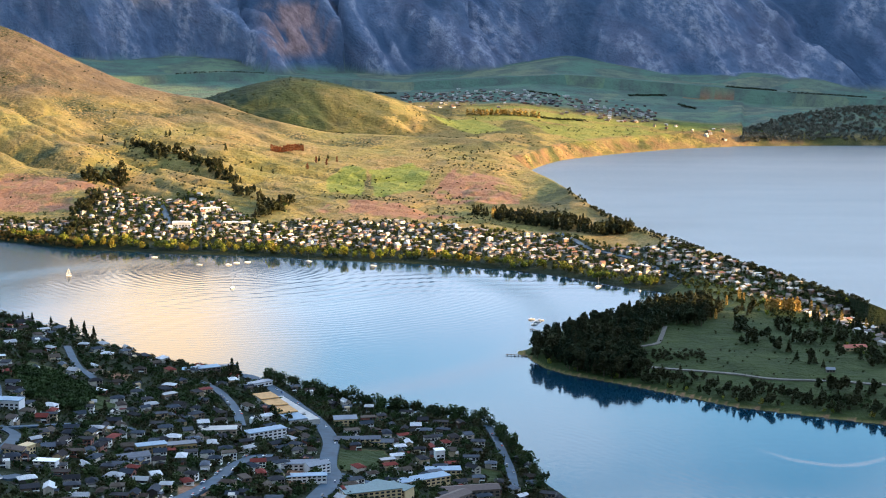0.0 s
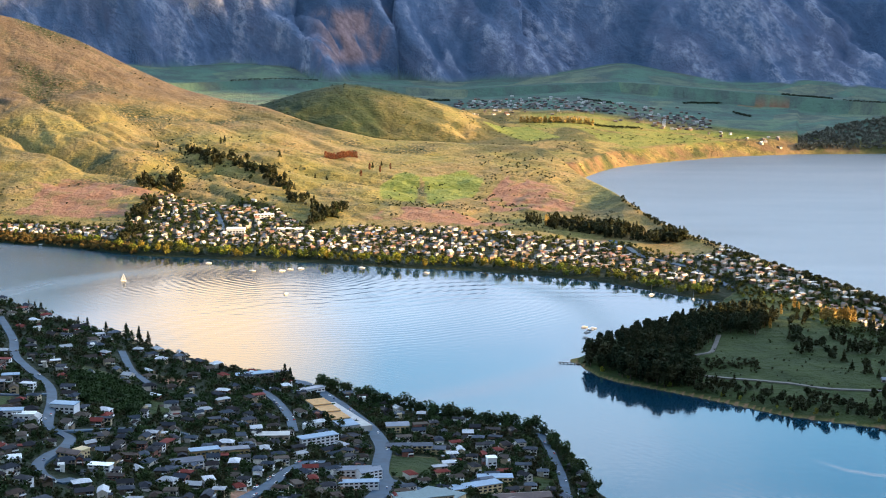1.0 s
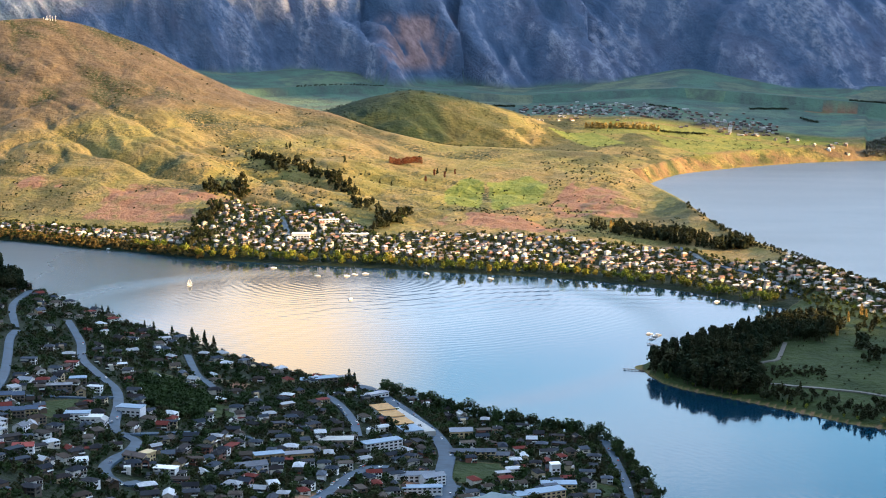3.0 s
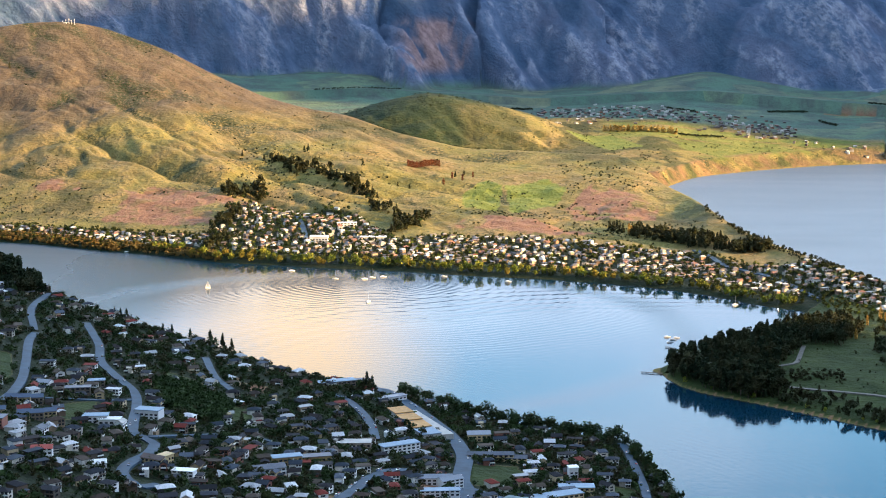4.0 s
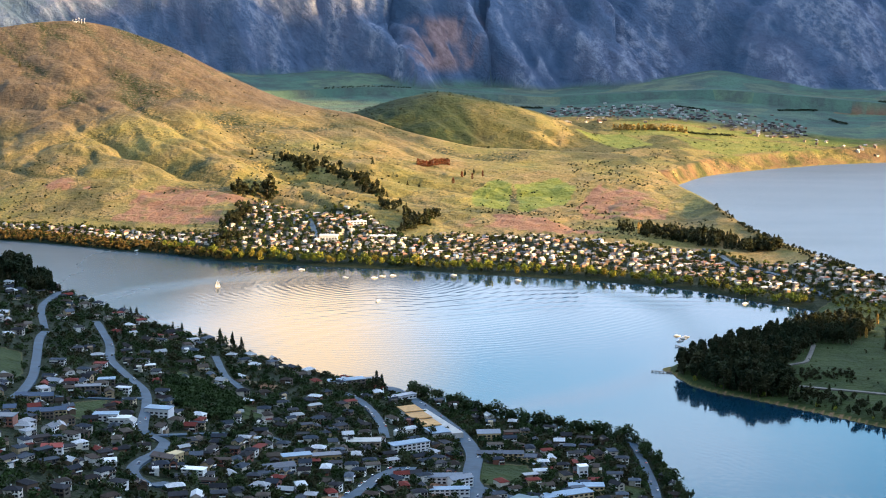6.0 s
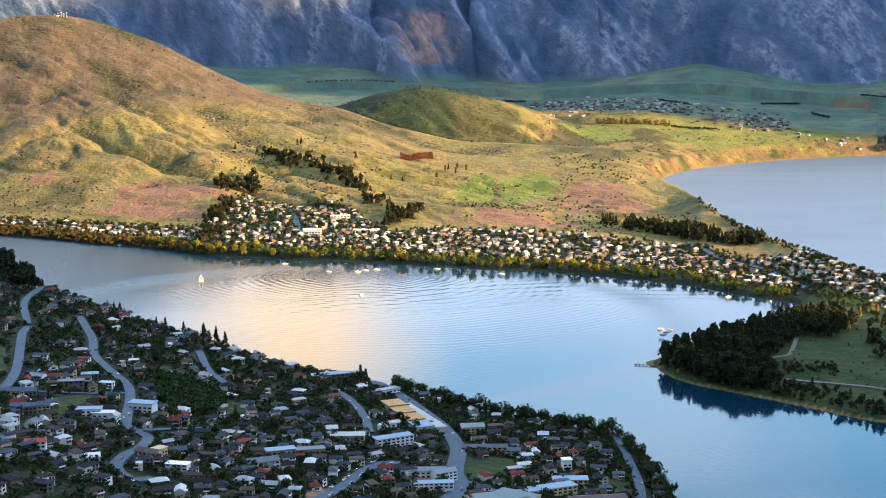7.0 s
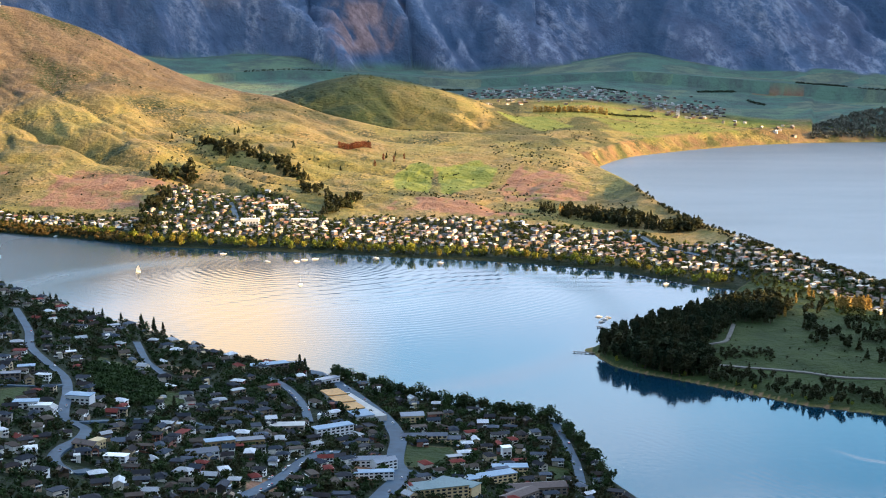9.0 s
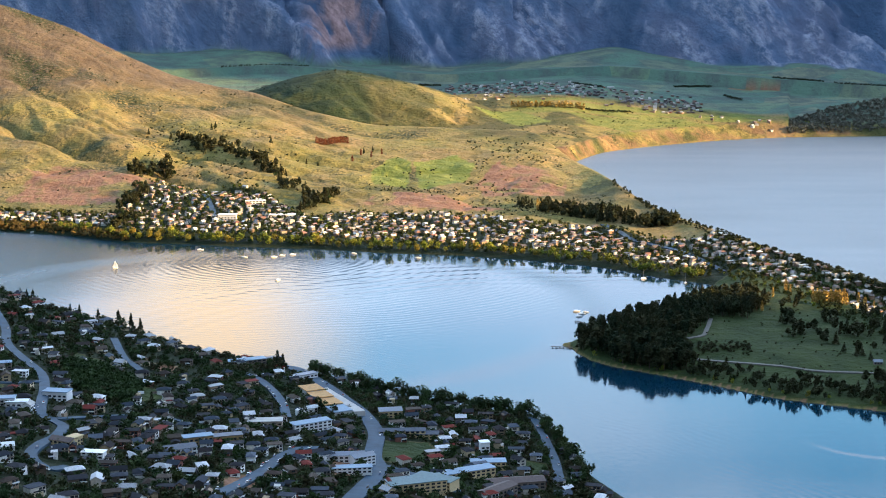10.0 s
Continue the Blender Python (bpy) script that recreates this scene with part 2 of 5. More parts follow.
def water_mat(nt, b):
    b.inputs["Base Color"].default_value = (0.004, 0.022, 0.038, 1)
    b.inputs["IOR"].default_value = 1.333
    # wind roughens the open lake; the arm lies calm
    sep = nt.nodes.new("ShaderNodeSeparateXYZ")
    nt.links.new(place(nt), sep.inputs[0])
    open_water = nt.nodes.new("ShaderNodeMapRange")
    open_water.inputs[1].default_value, open_water.inputs[2].default_value = 2550, 2850
    across = maths(nt, "ADD", sep.outputs[1], maths(nt, "MULTIPLY", sep.outputs[0], 1.0))
    nt.links.new(across, open_water.inputs[0])
    wind_sheen = maths(nt, "MULTIPLY", open_water.outputs[0], 1.0)
    streak = nt.nodes.new("ShaderNodeMapping")
    streak.inputs["Scale"].default_value = (0.25, 1.0, 1.0)
    nt.links.new(place(nt), streak.inputs[0])
    patch = grain(nt, 0.006, 3, 0.5, streak.outputs[0])
    wide = grain(nt, 0.0022, 4, 0.55, streak.outputs[0])
    gust = ramp(nt, wide, [(0.35, (0.75, 0.75, 0.75)), (0.62, (1, 1, 1))])
    rough = maths(nt, "ADD", maths(nt, "MULTIPLY", maths(nt, "MULTIPLY", wind_sheen, gust), 0.40), maths(nt, "MULTIPLY", patch, 0.14))
    # a breeze reaches the head of the arm
    head = nt.nodes.new("ShaderNodeMapRange")
    head.inputs[1].default_value, head.inputs[2].default_value = -480, -820
    nt.links.new(sep.outputs[0], head.inputs[0])
    rough = maths(nt, "ADD", rough, maths(nt, "MULTIPLY", head.outputs[0], 0.22))
    # the smooth curved track that a boat has left
    track = nt.nodes.new("ShaderNodeVectorMath")
    track.operation = "DISTANCE"
    nt.links.new(place(nt), track.inputs[0])
    track.inputs[1].default_value = (-297, 2115, 0)
    ring = maths(nt, "ABSOLUTE", maths(nt, "SUBTRACT", maths(nt, "ADD", track.outputs["Value"], maths(nt, "MULTIPLY", grain(nt, 0.01, 2), 30.0)), 449))
    trail = ramp(nt, maths(nt, "MULTIPLY", ring, 0.02), [(0.1, (1, 1, 1)), (0.9, (0, 0, 0))])
    rough = maths(nt, "ADD", rough, maths(nt, "MULTIPLY", trail, 0.10))
    # a pale slick off the point
    sx, sy = maths(nt, "SUBTRACT", sep.outputs[0], SLICK[0]), maths(nt, "SUBTRACT", sep.outputs[1], SLICK[1])
    bow = maths(nt, "ADD", maths(nt, "SUBTRACT", sy, maths(nt, "MULTIPLY", maths(nt, "MULTIPLY", sx, sx), SLICK[2])), maths(nt, "MULTIPLY", maths(nt, "SUBTRACT", grain(nt, 0.03, 4), 0.5), 14.0))
    thin = ramp(nt, maths(nt, "MULTIPLY", maths(nt, "ABSOLUTE", bow), 0.1), [(0.25, (1, 1, 1)), (0.75, (0, 0, 0))])
    reach = ramp(nt, maths(nt, "MULTIPLY", maths(nt, "ABSOLUTE", sx), 0.01), [(0.35, (1, 1, 1)), (0.75, (0, 0, 0))])
    rough = maths(nt, "ADD", rough, maths(nt, "MULTIPLY", maths(nt, "MULTIPLY", thin, reach), 0.16))
    nt.links.new(rough, b.inputs["Roughness"])
    nt.links.new(maths(nt, "ADD", maths(nt, "MULTIPLY", wind_sheen, 0.5), 0.5), b.inputs["Specular IOR Level"])
    # lighter base colour on the open lake stands in for mirrored sky
    nt.links.new(mix(nt, wind_sheen, (0.004, 0.022, 0.038), (0.06, 0.09, 0.12)), b.inputs["Base Color"])
    h = maths(nt, "MULTIPLY", grain(nt, 0.10, 3), 0.25)
    h = maths(nt, "ADD", h, maths(nt, "MULTIPLY", rings(nt, (-300, 2480, 0), 13.0, 60, 600), 0.055))
    h = maths(nt, "ADD", h, maths(nt, "MULTIPLY", rings(nt, (120, 1750, 0), 30.0, 520, 760), 0.12))
    h = maths(nt, "ADD", h, maths(nt, "MULTIPLY", rings(nt, (-1045, 588, 0), 9.0, 1480, 1680), 0.03))
    h = maths(nt, "ADD", h, maths(nt, "MULTIPLY", grain(nt, 0.3, 3), maths(nt, "MULTIPLY", wind_sheen, 0.9)))
    bump(nt, b, h, 0.35, 1.0)


GROUND, WATER = mat("ground", ground_mat), mat("lake water", water_mat)

# ---- the lie of the land, round the lookout: bearing in degrees (right is plus), distance, height ----


def vnoise(x, y, seed=0):
    xi, yi = np.floor(x), np.floor(y)
    fx, fy = x - xi, y - yi
    fx, fy = fx * fx * (3 - 2 * fx), fy * fy * (3 - 2 * fy)

    def h(a, b):
        v = np.sin(a * 127.1 + b * 311.7 + seed * 74.7) * 43758.5453
        return v - np.floor(v)
    return (h(xi, yi) * (1 - fx) + h(xi + 1, yi) * fx) * (1 - fy) + (h(xi, yi + 1) * (1 - fx) + h(xi + 1, yi + 1) * fx) * fy


def fbm(x, y, octaves=4, seed=0):
    s, a, t = 0.0, 0.5, 0.0
    for o in range(octaves):
        s, t = s + a * vnoise(x, y, seed + o), t + a
        x, y, a = x * 2.03 + 11.3, y * 2.03 + 5.7, a * 0.5
    return s / t


def ridged(x, y, octaves=4, seed=0):
    s, a, t = 0.0, 0.5, 0.0
    for o in range(octaves):
        s, t = s + a * (1 - np.abs(2 * vnoise(x, y, seed + o) - 1)), t + a
        x, y, a = x * 2.03 + 7.1, y * 2.03 + 3.9, a * 0.5
    return s / t


def billow(x, y, octaves=3, seed=0):
    """Rounded swells with sharp creases between them."""
    s, a, t = 0.0, 0.5, 0.0
    for o in range(octaves):
        s, t = s + a * np.abs(2 * vnoise(x, y, seed + o) - 1), t + a
        x, y, a = x * 2.03 + 7.1, y * 2.03 + 3.9, a * 0.5
    return s / t


def spurs(x, y):
    """Grassy spurs and gullies that run down towards the lake: swell, and where the gullies lie."""
    wx, wy = x + 110 * (fbm(x / 260, y / 260, 3, 91) - 0.5), y + 110 * (fbm(x / 240, y / 240, 3, 93) - 0.5)
    s, q = 0.85 * wx - 0.53 * wy, 0.53 * wx + 0.85 * wy
    a, b, c = np.abs(2 * vnoise(q / 130, s / 420, 92) - 1), np.abs(2 * vnoise(q / 52, s / 170, 95) - 1), billow(q / 22, s / 58, 2, 98)
    swell = 19 * (np.sqrt(a + 0.02) - 0.6) + 13 * (np.sqrt(b + 0.03) - 0.6) + 9.0 * (c - 0.35) + 7 * (fbm(x / 85, y / 85, 4, 2) - 0.5)
    return swell, np.maximum(step(0.16, 0.02, a), 0.75 * step(0.15, 0.02, b))


def crags(az, r):
    """Buttresses and ravines of the mountain wall: how far the rock stands out, and its crests."""
    x, v = az * 84.0, r - 4700.0
    x = x + 70 * (fbm(x / 210, v / 130, 3, 33) - 0.5)
    lean = np.where(fbm(x / 700, v / 900, 2, 35) > 0.5, 0.75, 1.25)
    q, p = x + lean * v, x - 0.7 * v
    big = ridged(q / 360, v / 800, 2, 34)
    mid = ridged(q / 125, v / 330 + x / 900, 3, 36)
    other = ridged(p / 150, v / 260, 3, 37)
    fine = ridged((x + 0.9 * v) / 48, v / 120, 3, 38)
    stand = 170 * (big - 0.62) + 70 * (mid - 0.6) + 30 * (other - 0.6) + 16 * (fine - 0.6)
    return stand, 0.45 * mid + 0.25 * other + 0.3 * fine


FANS = [(-20, 26), (-16, 10), (-12, 26), (-9, 34), (-6.5, 22), (-4.5, 4), (-1, 6), (1.2, 10), (4.2, 36), (6.5, 20), (8.2, 12), (10, 40), (12, 34), (14, 12), (60, 10)]


def rise(az, r):
    """How far up the mountain wall a spot lies, the gravel fan at its foot, and its crests."""
    fan = along(az, FANS)
    stand, crest = crags(az, r)
    out = stand + 130 * np.exp(-((az + 5.8) / 1.3) ** 2) * step(4560, 4640, r) - 1.1 * fan
    return np.clip(r - 4735 + out, 0, 330), fan, crest


def along(az, pairs):
    """A smooth line through (bearing, value) pairs."""
    p = np.array(pairs, float)
    return (np.interp(az - 0.35, p[:, 0], p[:, 1]) + 2 * np.interp(az, p[:, 0], p[:, 1]) + np.interp(az + 0.35, p[:, 0], p[:, 1])) / 4


def step(a, b, v):
    t = np.clip((v - a) / (b - a), 0, 1)
    return t * t * (3 - 2 * t)


TOWN_EDGE = [(-60, 2600), (-26, 2500), (-19.9, 2261), (-18.1, 2145), (-16.2, 2031), (-14.4, 1946), (-12.1, 1866), (-10.2, 1809), (-7.9, 1778), (-5.1, 1727), (-3.6, 1678), (-1.8, 1650), (0.2, 1626), (1.65, 1617), (2.3, 1558), (2.8, 1496), (3.4, 1431), (5, 1350), (8, 1250), (14, 1050), (30, 800), (60, 700)]
TOWN_EDGE_Z = [(-26, 95), (-19.9, 75), (-16.2, 58), (-12.1, 40), (-7.9, 20), (-5.1, 12), (-1.8, 6), (2, 2), (60, 2)]
TOWN_FOOT_Z = [(-26, 165), (-20, 140), (-14, 105), (-8, 72), (-2, 42), (3, 16), (8, 4), (60, 4)]
ARM_SHORE = [(-60, 3300), (-24, 3120), (-19.8, 3014), (-18, 2941), (-16.2, 2855), (-14.3, 2788), (-12.4, 2700), (-8.7, 2624), (-5.9, 2582), (-3.6, 2539), (-0.5, 2505), (2.25, 2459), (4.2, 2410), (6.1, 2339), (7.85, 2299), (8.6, 2150), (60, 2150)]
RIDGE = [(-60, 4000), (-16, 3950), (-8, 3700), (-4, 3550), (1.65, 3500), (2.8, 3300), (3.77, 3150), (4.33, 3000), (5.3, 2860), (6.5, 2715), (9, 2491), (11.4, 2326), (13.3, 2217), (14.9, 2108), (18, 1950), (21, 1850), (60, 1850)]
RIDGE_Z = [(-60, 250), (-26, 300), (-19.5, 339), (-18.3, 351), (-17, 354), (-15.9, 340), (-13.9, 292), (-12.1, 230), (-10.6, 187), (-9.1, 163), (-7.9, 153), (-6.2, 118), (-3.9, 91), (1.65, 81), (2.8, 47), (3.8, 42), (4.3, 44), (5.3, 29), (6.5, 25), (14.9, 25), (18, 15), (21, -15), (60, -15)]
HILL_Z = [(-30, 40), (-12, 60), (-7.9, 120), (-6.6, 150), (-5.1, 171), (-3.6, 152), (-1.8, 120), (0.07, 72), (1.4, 35), (3, 4), (4, -15), (60, -15)]
GOLF_SHORE = [(-60, 1900), (2.9, 1925), (3.15, 1869), (4.2, 1826), (7.2, 1765), (10, 1708), (12.9, 1685), (15.1, 1671), (20, 1660), (60, 1660)]
GOLF_BACK = [(-60, 1900), (2.9, 1925), (3.2, 1960), (4.2, 2050), (6, 2160), (7.6, 2280), (9, 2420), (11.4, 2300), (13.3, 2190), (15, 2080), (18, 1900), (20, 1660), (60, 1660)]
FAR_SHORE = [(-60, 3600), (2.4, 3600), (3.1, 3681), (3.5, 3787), (4.1, 3867), (6, 4005), (7.9, 4120), (10, 4207), (12.4, 4255), (14.7, 4297), (25, 4400), (60, 4600)]
PLAIN_Z = [(-60, 190), (-14.6, 190), (-11, 146), (-7.3, 155), (-1.6, 125), (4.1, 148), (9.7, 114), (14.6, 90), (60, 90)]


def land(az, r):
    """Height of the ground at a bearing and a distance."""
    a = radians(1) * az
    x, y = r * np.sin(a), r * np.cos(a)
    front = step(75, 45, np.abs(az))
    # near slope with the town
    rs, zs, zb = along(az, TOWN_EDGE), along(az, TOWN_EDGE_Z), along(az, TOWN_FOOT_Z)
    rb = np.minimum((EYE - zb) / 0.372, rs - 60)
    t = np.clip((r - rb) / (rs - rb), 0, 1)
    near = zb + (zs - zb) * t + np.sin(t * np.pi) * (10 * (fbm(x / 260, y / 260, 3, 3) - 0.5) - 3)
    near = np.where(r < rb, zb + (EYE - 2.2 - zb) * np.clip(1 - r / rb, 0, 1) ** 1.7, near)
    near = np.where(r > rs, zs - (r - rs) * 0.5, near)
    near = near * front + (1 - front) * (EYE - 2.2 + r * (0.35 - 0.5 * np.cos(np.clip((np.abs(az) - 60) / 120, 0, 1) * np.pi)) * (np.abs(az) > 60))
    # far side of the arm: shore, suburb, hill
    rk, rh, zh, = along(az, ARM_SHORE), along(az, RIDGE), along(az, RIDGE_Z)
    t = np.clip((r - rk) / np.maximum(rh - rk, 50), 0, 1)
    power = 0.42 * t + 0.58 * t ** 2
    tall = step(60, 160, zh)
    swell, _ = spurs(x, y)
    gully = (ridged(x / 300 + y / 800, y / 620, 3, 9) - 0.6) * 22 * tall + swell * (0.65 + 0.35 * tall) * step(20, 60, zh)
    side = np.minimum(4.0, (r - rk) * 0.25) + (zh - 4) * power + gully * np.sin(np.pi * np.clip(t, 0, 1)) ** 0.6 * step(0.10, 0.4, t)
    back = along(az, [(-20, 380), (0, 330), (3, 190), (5, 110), (60, 90)])
    side = np.where(r > rh, (zh + 15) * np.exp(-((r - rh) / back) ** 2) - 15, side)
    side = np.where(r < rk, np.maximum((r - rk) * 0.25, -15), side)
    # second hill
    h2 = along(az, HILL_Z)
    hill = (h2 + 15) * np.exp(-(np.abs(r - 4150 + along(az, [(0, 0), (3, 350), (60, 350)])) / 300) ** 2) - 15 + 0.8 * swell * step(20, 80, h2) * step(40, 180, np.abs(r - 4150))
    # golf links on the point
    rg, rq = along(az, GOLF_SHORE), along(az, GOLF_BACK)
    inside = np.minimum(r - rg, rq - r)
    golf = np.where(inside > 0, np.minimum(2 + inside * 0.09, 14) + 6 * (fbm(x / 130, y / 130, 3, 8) - 0.5) * step(0, 60, inside), np.maximum(inside * 0.3, -15))
    # plain and mountain wall beyond the lake
    rf, zp = along(az, FAR_SHORE), along(az, PLAIN_Z)
    bank = np.where(az > 10, 10.0, 26.0)
    t = np.clip((r - rf) / (4720 - rf), 0, 1)
    plain = np.minimum((r - rf) * 0.45, bank) + (zp - bank) * t ** 1.2 + (fbm(x / 200, y / 200, 3, 4) - 0.5) * 10 * step(0.05, 0.3, t)
    plain = plain + along(az, [(9, 0), (11, 22), (15, 34), (40, 40)]) * np.exp(-((r - rf - 170) / 110) ** 2)
    plain = np.where(r < rf, np.maximum((r - rf) * 0.3, -15), plain)
    up, fan, _ = rise(az, r)
    plain = plain + fan * step(4480, 4740, r) ** 1.5
    wall = zp + up * (1.25 + 1.1 * np.exp(-((az + 10.2) / 2.6) ** 2)) + 4 * (ridged(x / 38, r / 30, 3, 31) - 0.5) * step(0, 60, up)
    lid = 428 + 45 * fbm(az * 0.5, r / 300, 3, 61)
    wall = np.minimum(wall, lid + 0.12 * (wall - lid))
    wall = np.where(r > 4960, wall - (r - 4960) * 0.3, wall)
    wall = np.where(r < 4560, -15, wall)
    z = np.maximum.reduce([near, side, hill, golf, np.where(r > 4560, np.maximum(plain, wall), plain)])
    open_side = step(38, 60, az) * step(110, 90, np.abs(az))
    z = np.where(r > 800, z * (1 - open_side) - 15 * open_side, z)
    # unseen ranges to the west, across the main lake, added to block the sun
    s, q = x * SX + y * SY, x * -SY + y * SX
    # gaps in the crest let sun onto the hills and one wall spot
    crest = 2300 - 1400 * step(2010, 2150, q) * step(4300, 4255, q) - 400 * step(4585, 4605, q) * step(4700, 4672, q)
    crest = crest * (0.96 + 0.08 * fbm(q / 300, q * 0, 3, 41))
    west = crest * np.exp(-((s - 6200) / 1300) ** 2) - 20
    return np.maximum(z, np.where(s > 2600, west, -15))


def height(x, y):
    return float(land(np.array([math.degrees(math.atan2(x, y))]), np.array([math.hypot(x, y)]))[0])


def ground():
    az = np.concatenate([np.arange(-180, -24, 1.5), np.arange(-24, 20, 0.08), np.arange(20, 45, 1.5), np.arange(45, 90, 0.4), np.arange(90, 180, 1.5)])
    r = np.concatenate([[0.02, 30, 80, 150, 250, 400, 550, 700], np.arange(800, 1300, 10), np.arange(1300, 2700, 6), np.arange(2700, 4300, 8), np.arange(4300, 4680, 9), np.arange(4680, 5010, 4), np.arange(5050, 6200, 180), np.arange(6200, 9500, 80)])
    A, R = np.meshgrid(az, r, indexing="ij")
    Z = land(A, R)
    X, Y = R * np.sin(np.radians(A)), R * np.cos(np.radians(A))
    X[:, 0], Y[:, 0] = 0.3, 0.2
    n, m = A.shape
    co = np.stack([X, Y, Z], -1).reshape(-1, 3)
    i, j = np.meshgrid(np.arange(n), np.arange(m - 1), indexing="ij")
    i2 = (i + 1) % n
    quads = np.stack([i * m + j, i * m + j + 1, i2 * m + j + 1, i2 * m + j], -1).reshape(-1, 4)
    me = bpy.data.meshes.new("ground")
    me.vertices.add(len(co))
    me.vertices.foreach_set("co", co.ravel())
    me.loops.add(quads.size)
    me.loops.foreach_set("vertex_index", quads.ravel().astype(np.int32))
    me.polygons.add(len(quads))
    me.polygons.foreach_set("loop_start", np.arange(0, quads.size, 4, dtype=np.int32))
    me.update(calc_edges=True)
    me.polygons.foreach_set("use_smooth", np.ones(len(quads), bool))
    for name, w in cover(A, R, X, Y, Z).items():
        at = me.attributes.new(name, "FLOAT", "POINT")
        at.data.foreach_set("value", np.clip(w, 0, 1).ravel().astype(np.float32))
    me.materials.append(GROUND)
    return tagged(new("ground", me), "green and tawny hills, valley floor and mountain wall round a lake", "ground", kind="structure")


EARTH = [
    [(-18.3, 3250), (-17.2, 3249), (-16.7, 3217), (-16.8, 3179), (-18.1, 3216)],
    [(-16.2, 3060), (-15.5, 3158), (-14, 3165), (-12.1, 3099), (-10.9, 3061), (-12.2, 2935), (-13.7, 2932), (-16.1, 3006)],
    [(-0.6, 3052), (0.4, 3233), (1.7, 3187), (2.7, 3085), (2.6, 2971), (1.2, 2954), (-0.1, 2973)],
    [(-4.3, 2901), (-3.6, 2999), (-2, 2990), (-1.1, 2929), (0.7, 2858), (-1.2, 2843)],
    [(-5.57, 1341), (-4.94, 1380), (-4.6, 1360), (-4.68, 1297), (-5.39, 1297)], [(-9.3, 1245), (-8.3, 1270), (-8.1, 1235), (-9.2, 1205)],
    [(-11.6, 1690), (-10.6, 1690), (-10.6, 1655), (-11.6, 1650)], [(8.0, 4547), (9.7, 4562), (9.7, 4550), (8.0, 4535)],
]
GREEN = [
    [(-4, 3175), (-3.1, 3276), (-2.6, 3220), (-2.75, 3052), (-3.9, 3059)],
    [(-2.5, 3219), (-1.1, 3282), (-0.4, 3215), (-0.8, 3085), (-2.3, 3032)],
    [(-0.5, 4098), (1.04, 4118), (2.2, 3976), (1.05, 3934)],
]
LAWN = [
    [(-3.72, 1456), (-2.06, 1470), (-1.8, 1433), (-2.52, 1390), (-3.68, 1380)],
    [(-14.24, 1684), (-13.21, 1657), (-12.43, 1618), (-13.35, 1594), (-13.99, 1635)],
    [(-17.88, 1416), (-16.47, 1469), (-16.62, 1395), (-17.65, 1356)],
    [(-12.0, 1560), (-11.2, 1560), (-11.2, 1500), (-12.0, 1500)],
    [(-20.5, 1660), (-19.2, 1640), (-19.3, 1500), (-20.5, 1500)],
    [(1.2, 1440), (2.0, 1440), (2.0, 1400), (1.0, 1400)],
]


def within(A, R, shape, wobble=0.0):
    """Which points lie inside an outline of bearings and distances."""
    A, R = np.asarray(A, float), np.asarray(R, float)
    hit = np.zeros(A.shape, bool)
    if wobble:
        R = R + wobble * (fbm(A * 2.2, R / 50, 3, 71) - 0.5)
    for (a1, r1), (a2, r2) in zip(shape, shape[1:] + shape[:1]):
        cross = (r1 > R) != (r2 > R)
        hit ^= cross & (A < (a2 - a1) * (R - r1) / ((r2 - r1) or 1e-9) + a1)
    return hit


SUBURB = [(-20, 70), (-14, 110), (-12.4, 150), (-12.0, 340), (-9.6, 380), (-7.8, 390), (-6.5, 220), (-5.6, 200), (-5.3, 240), (-4.4, 280), (-1.6, 290), (2, 250), (4, 250), (6, 230), (9, 320), (16, 300)]


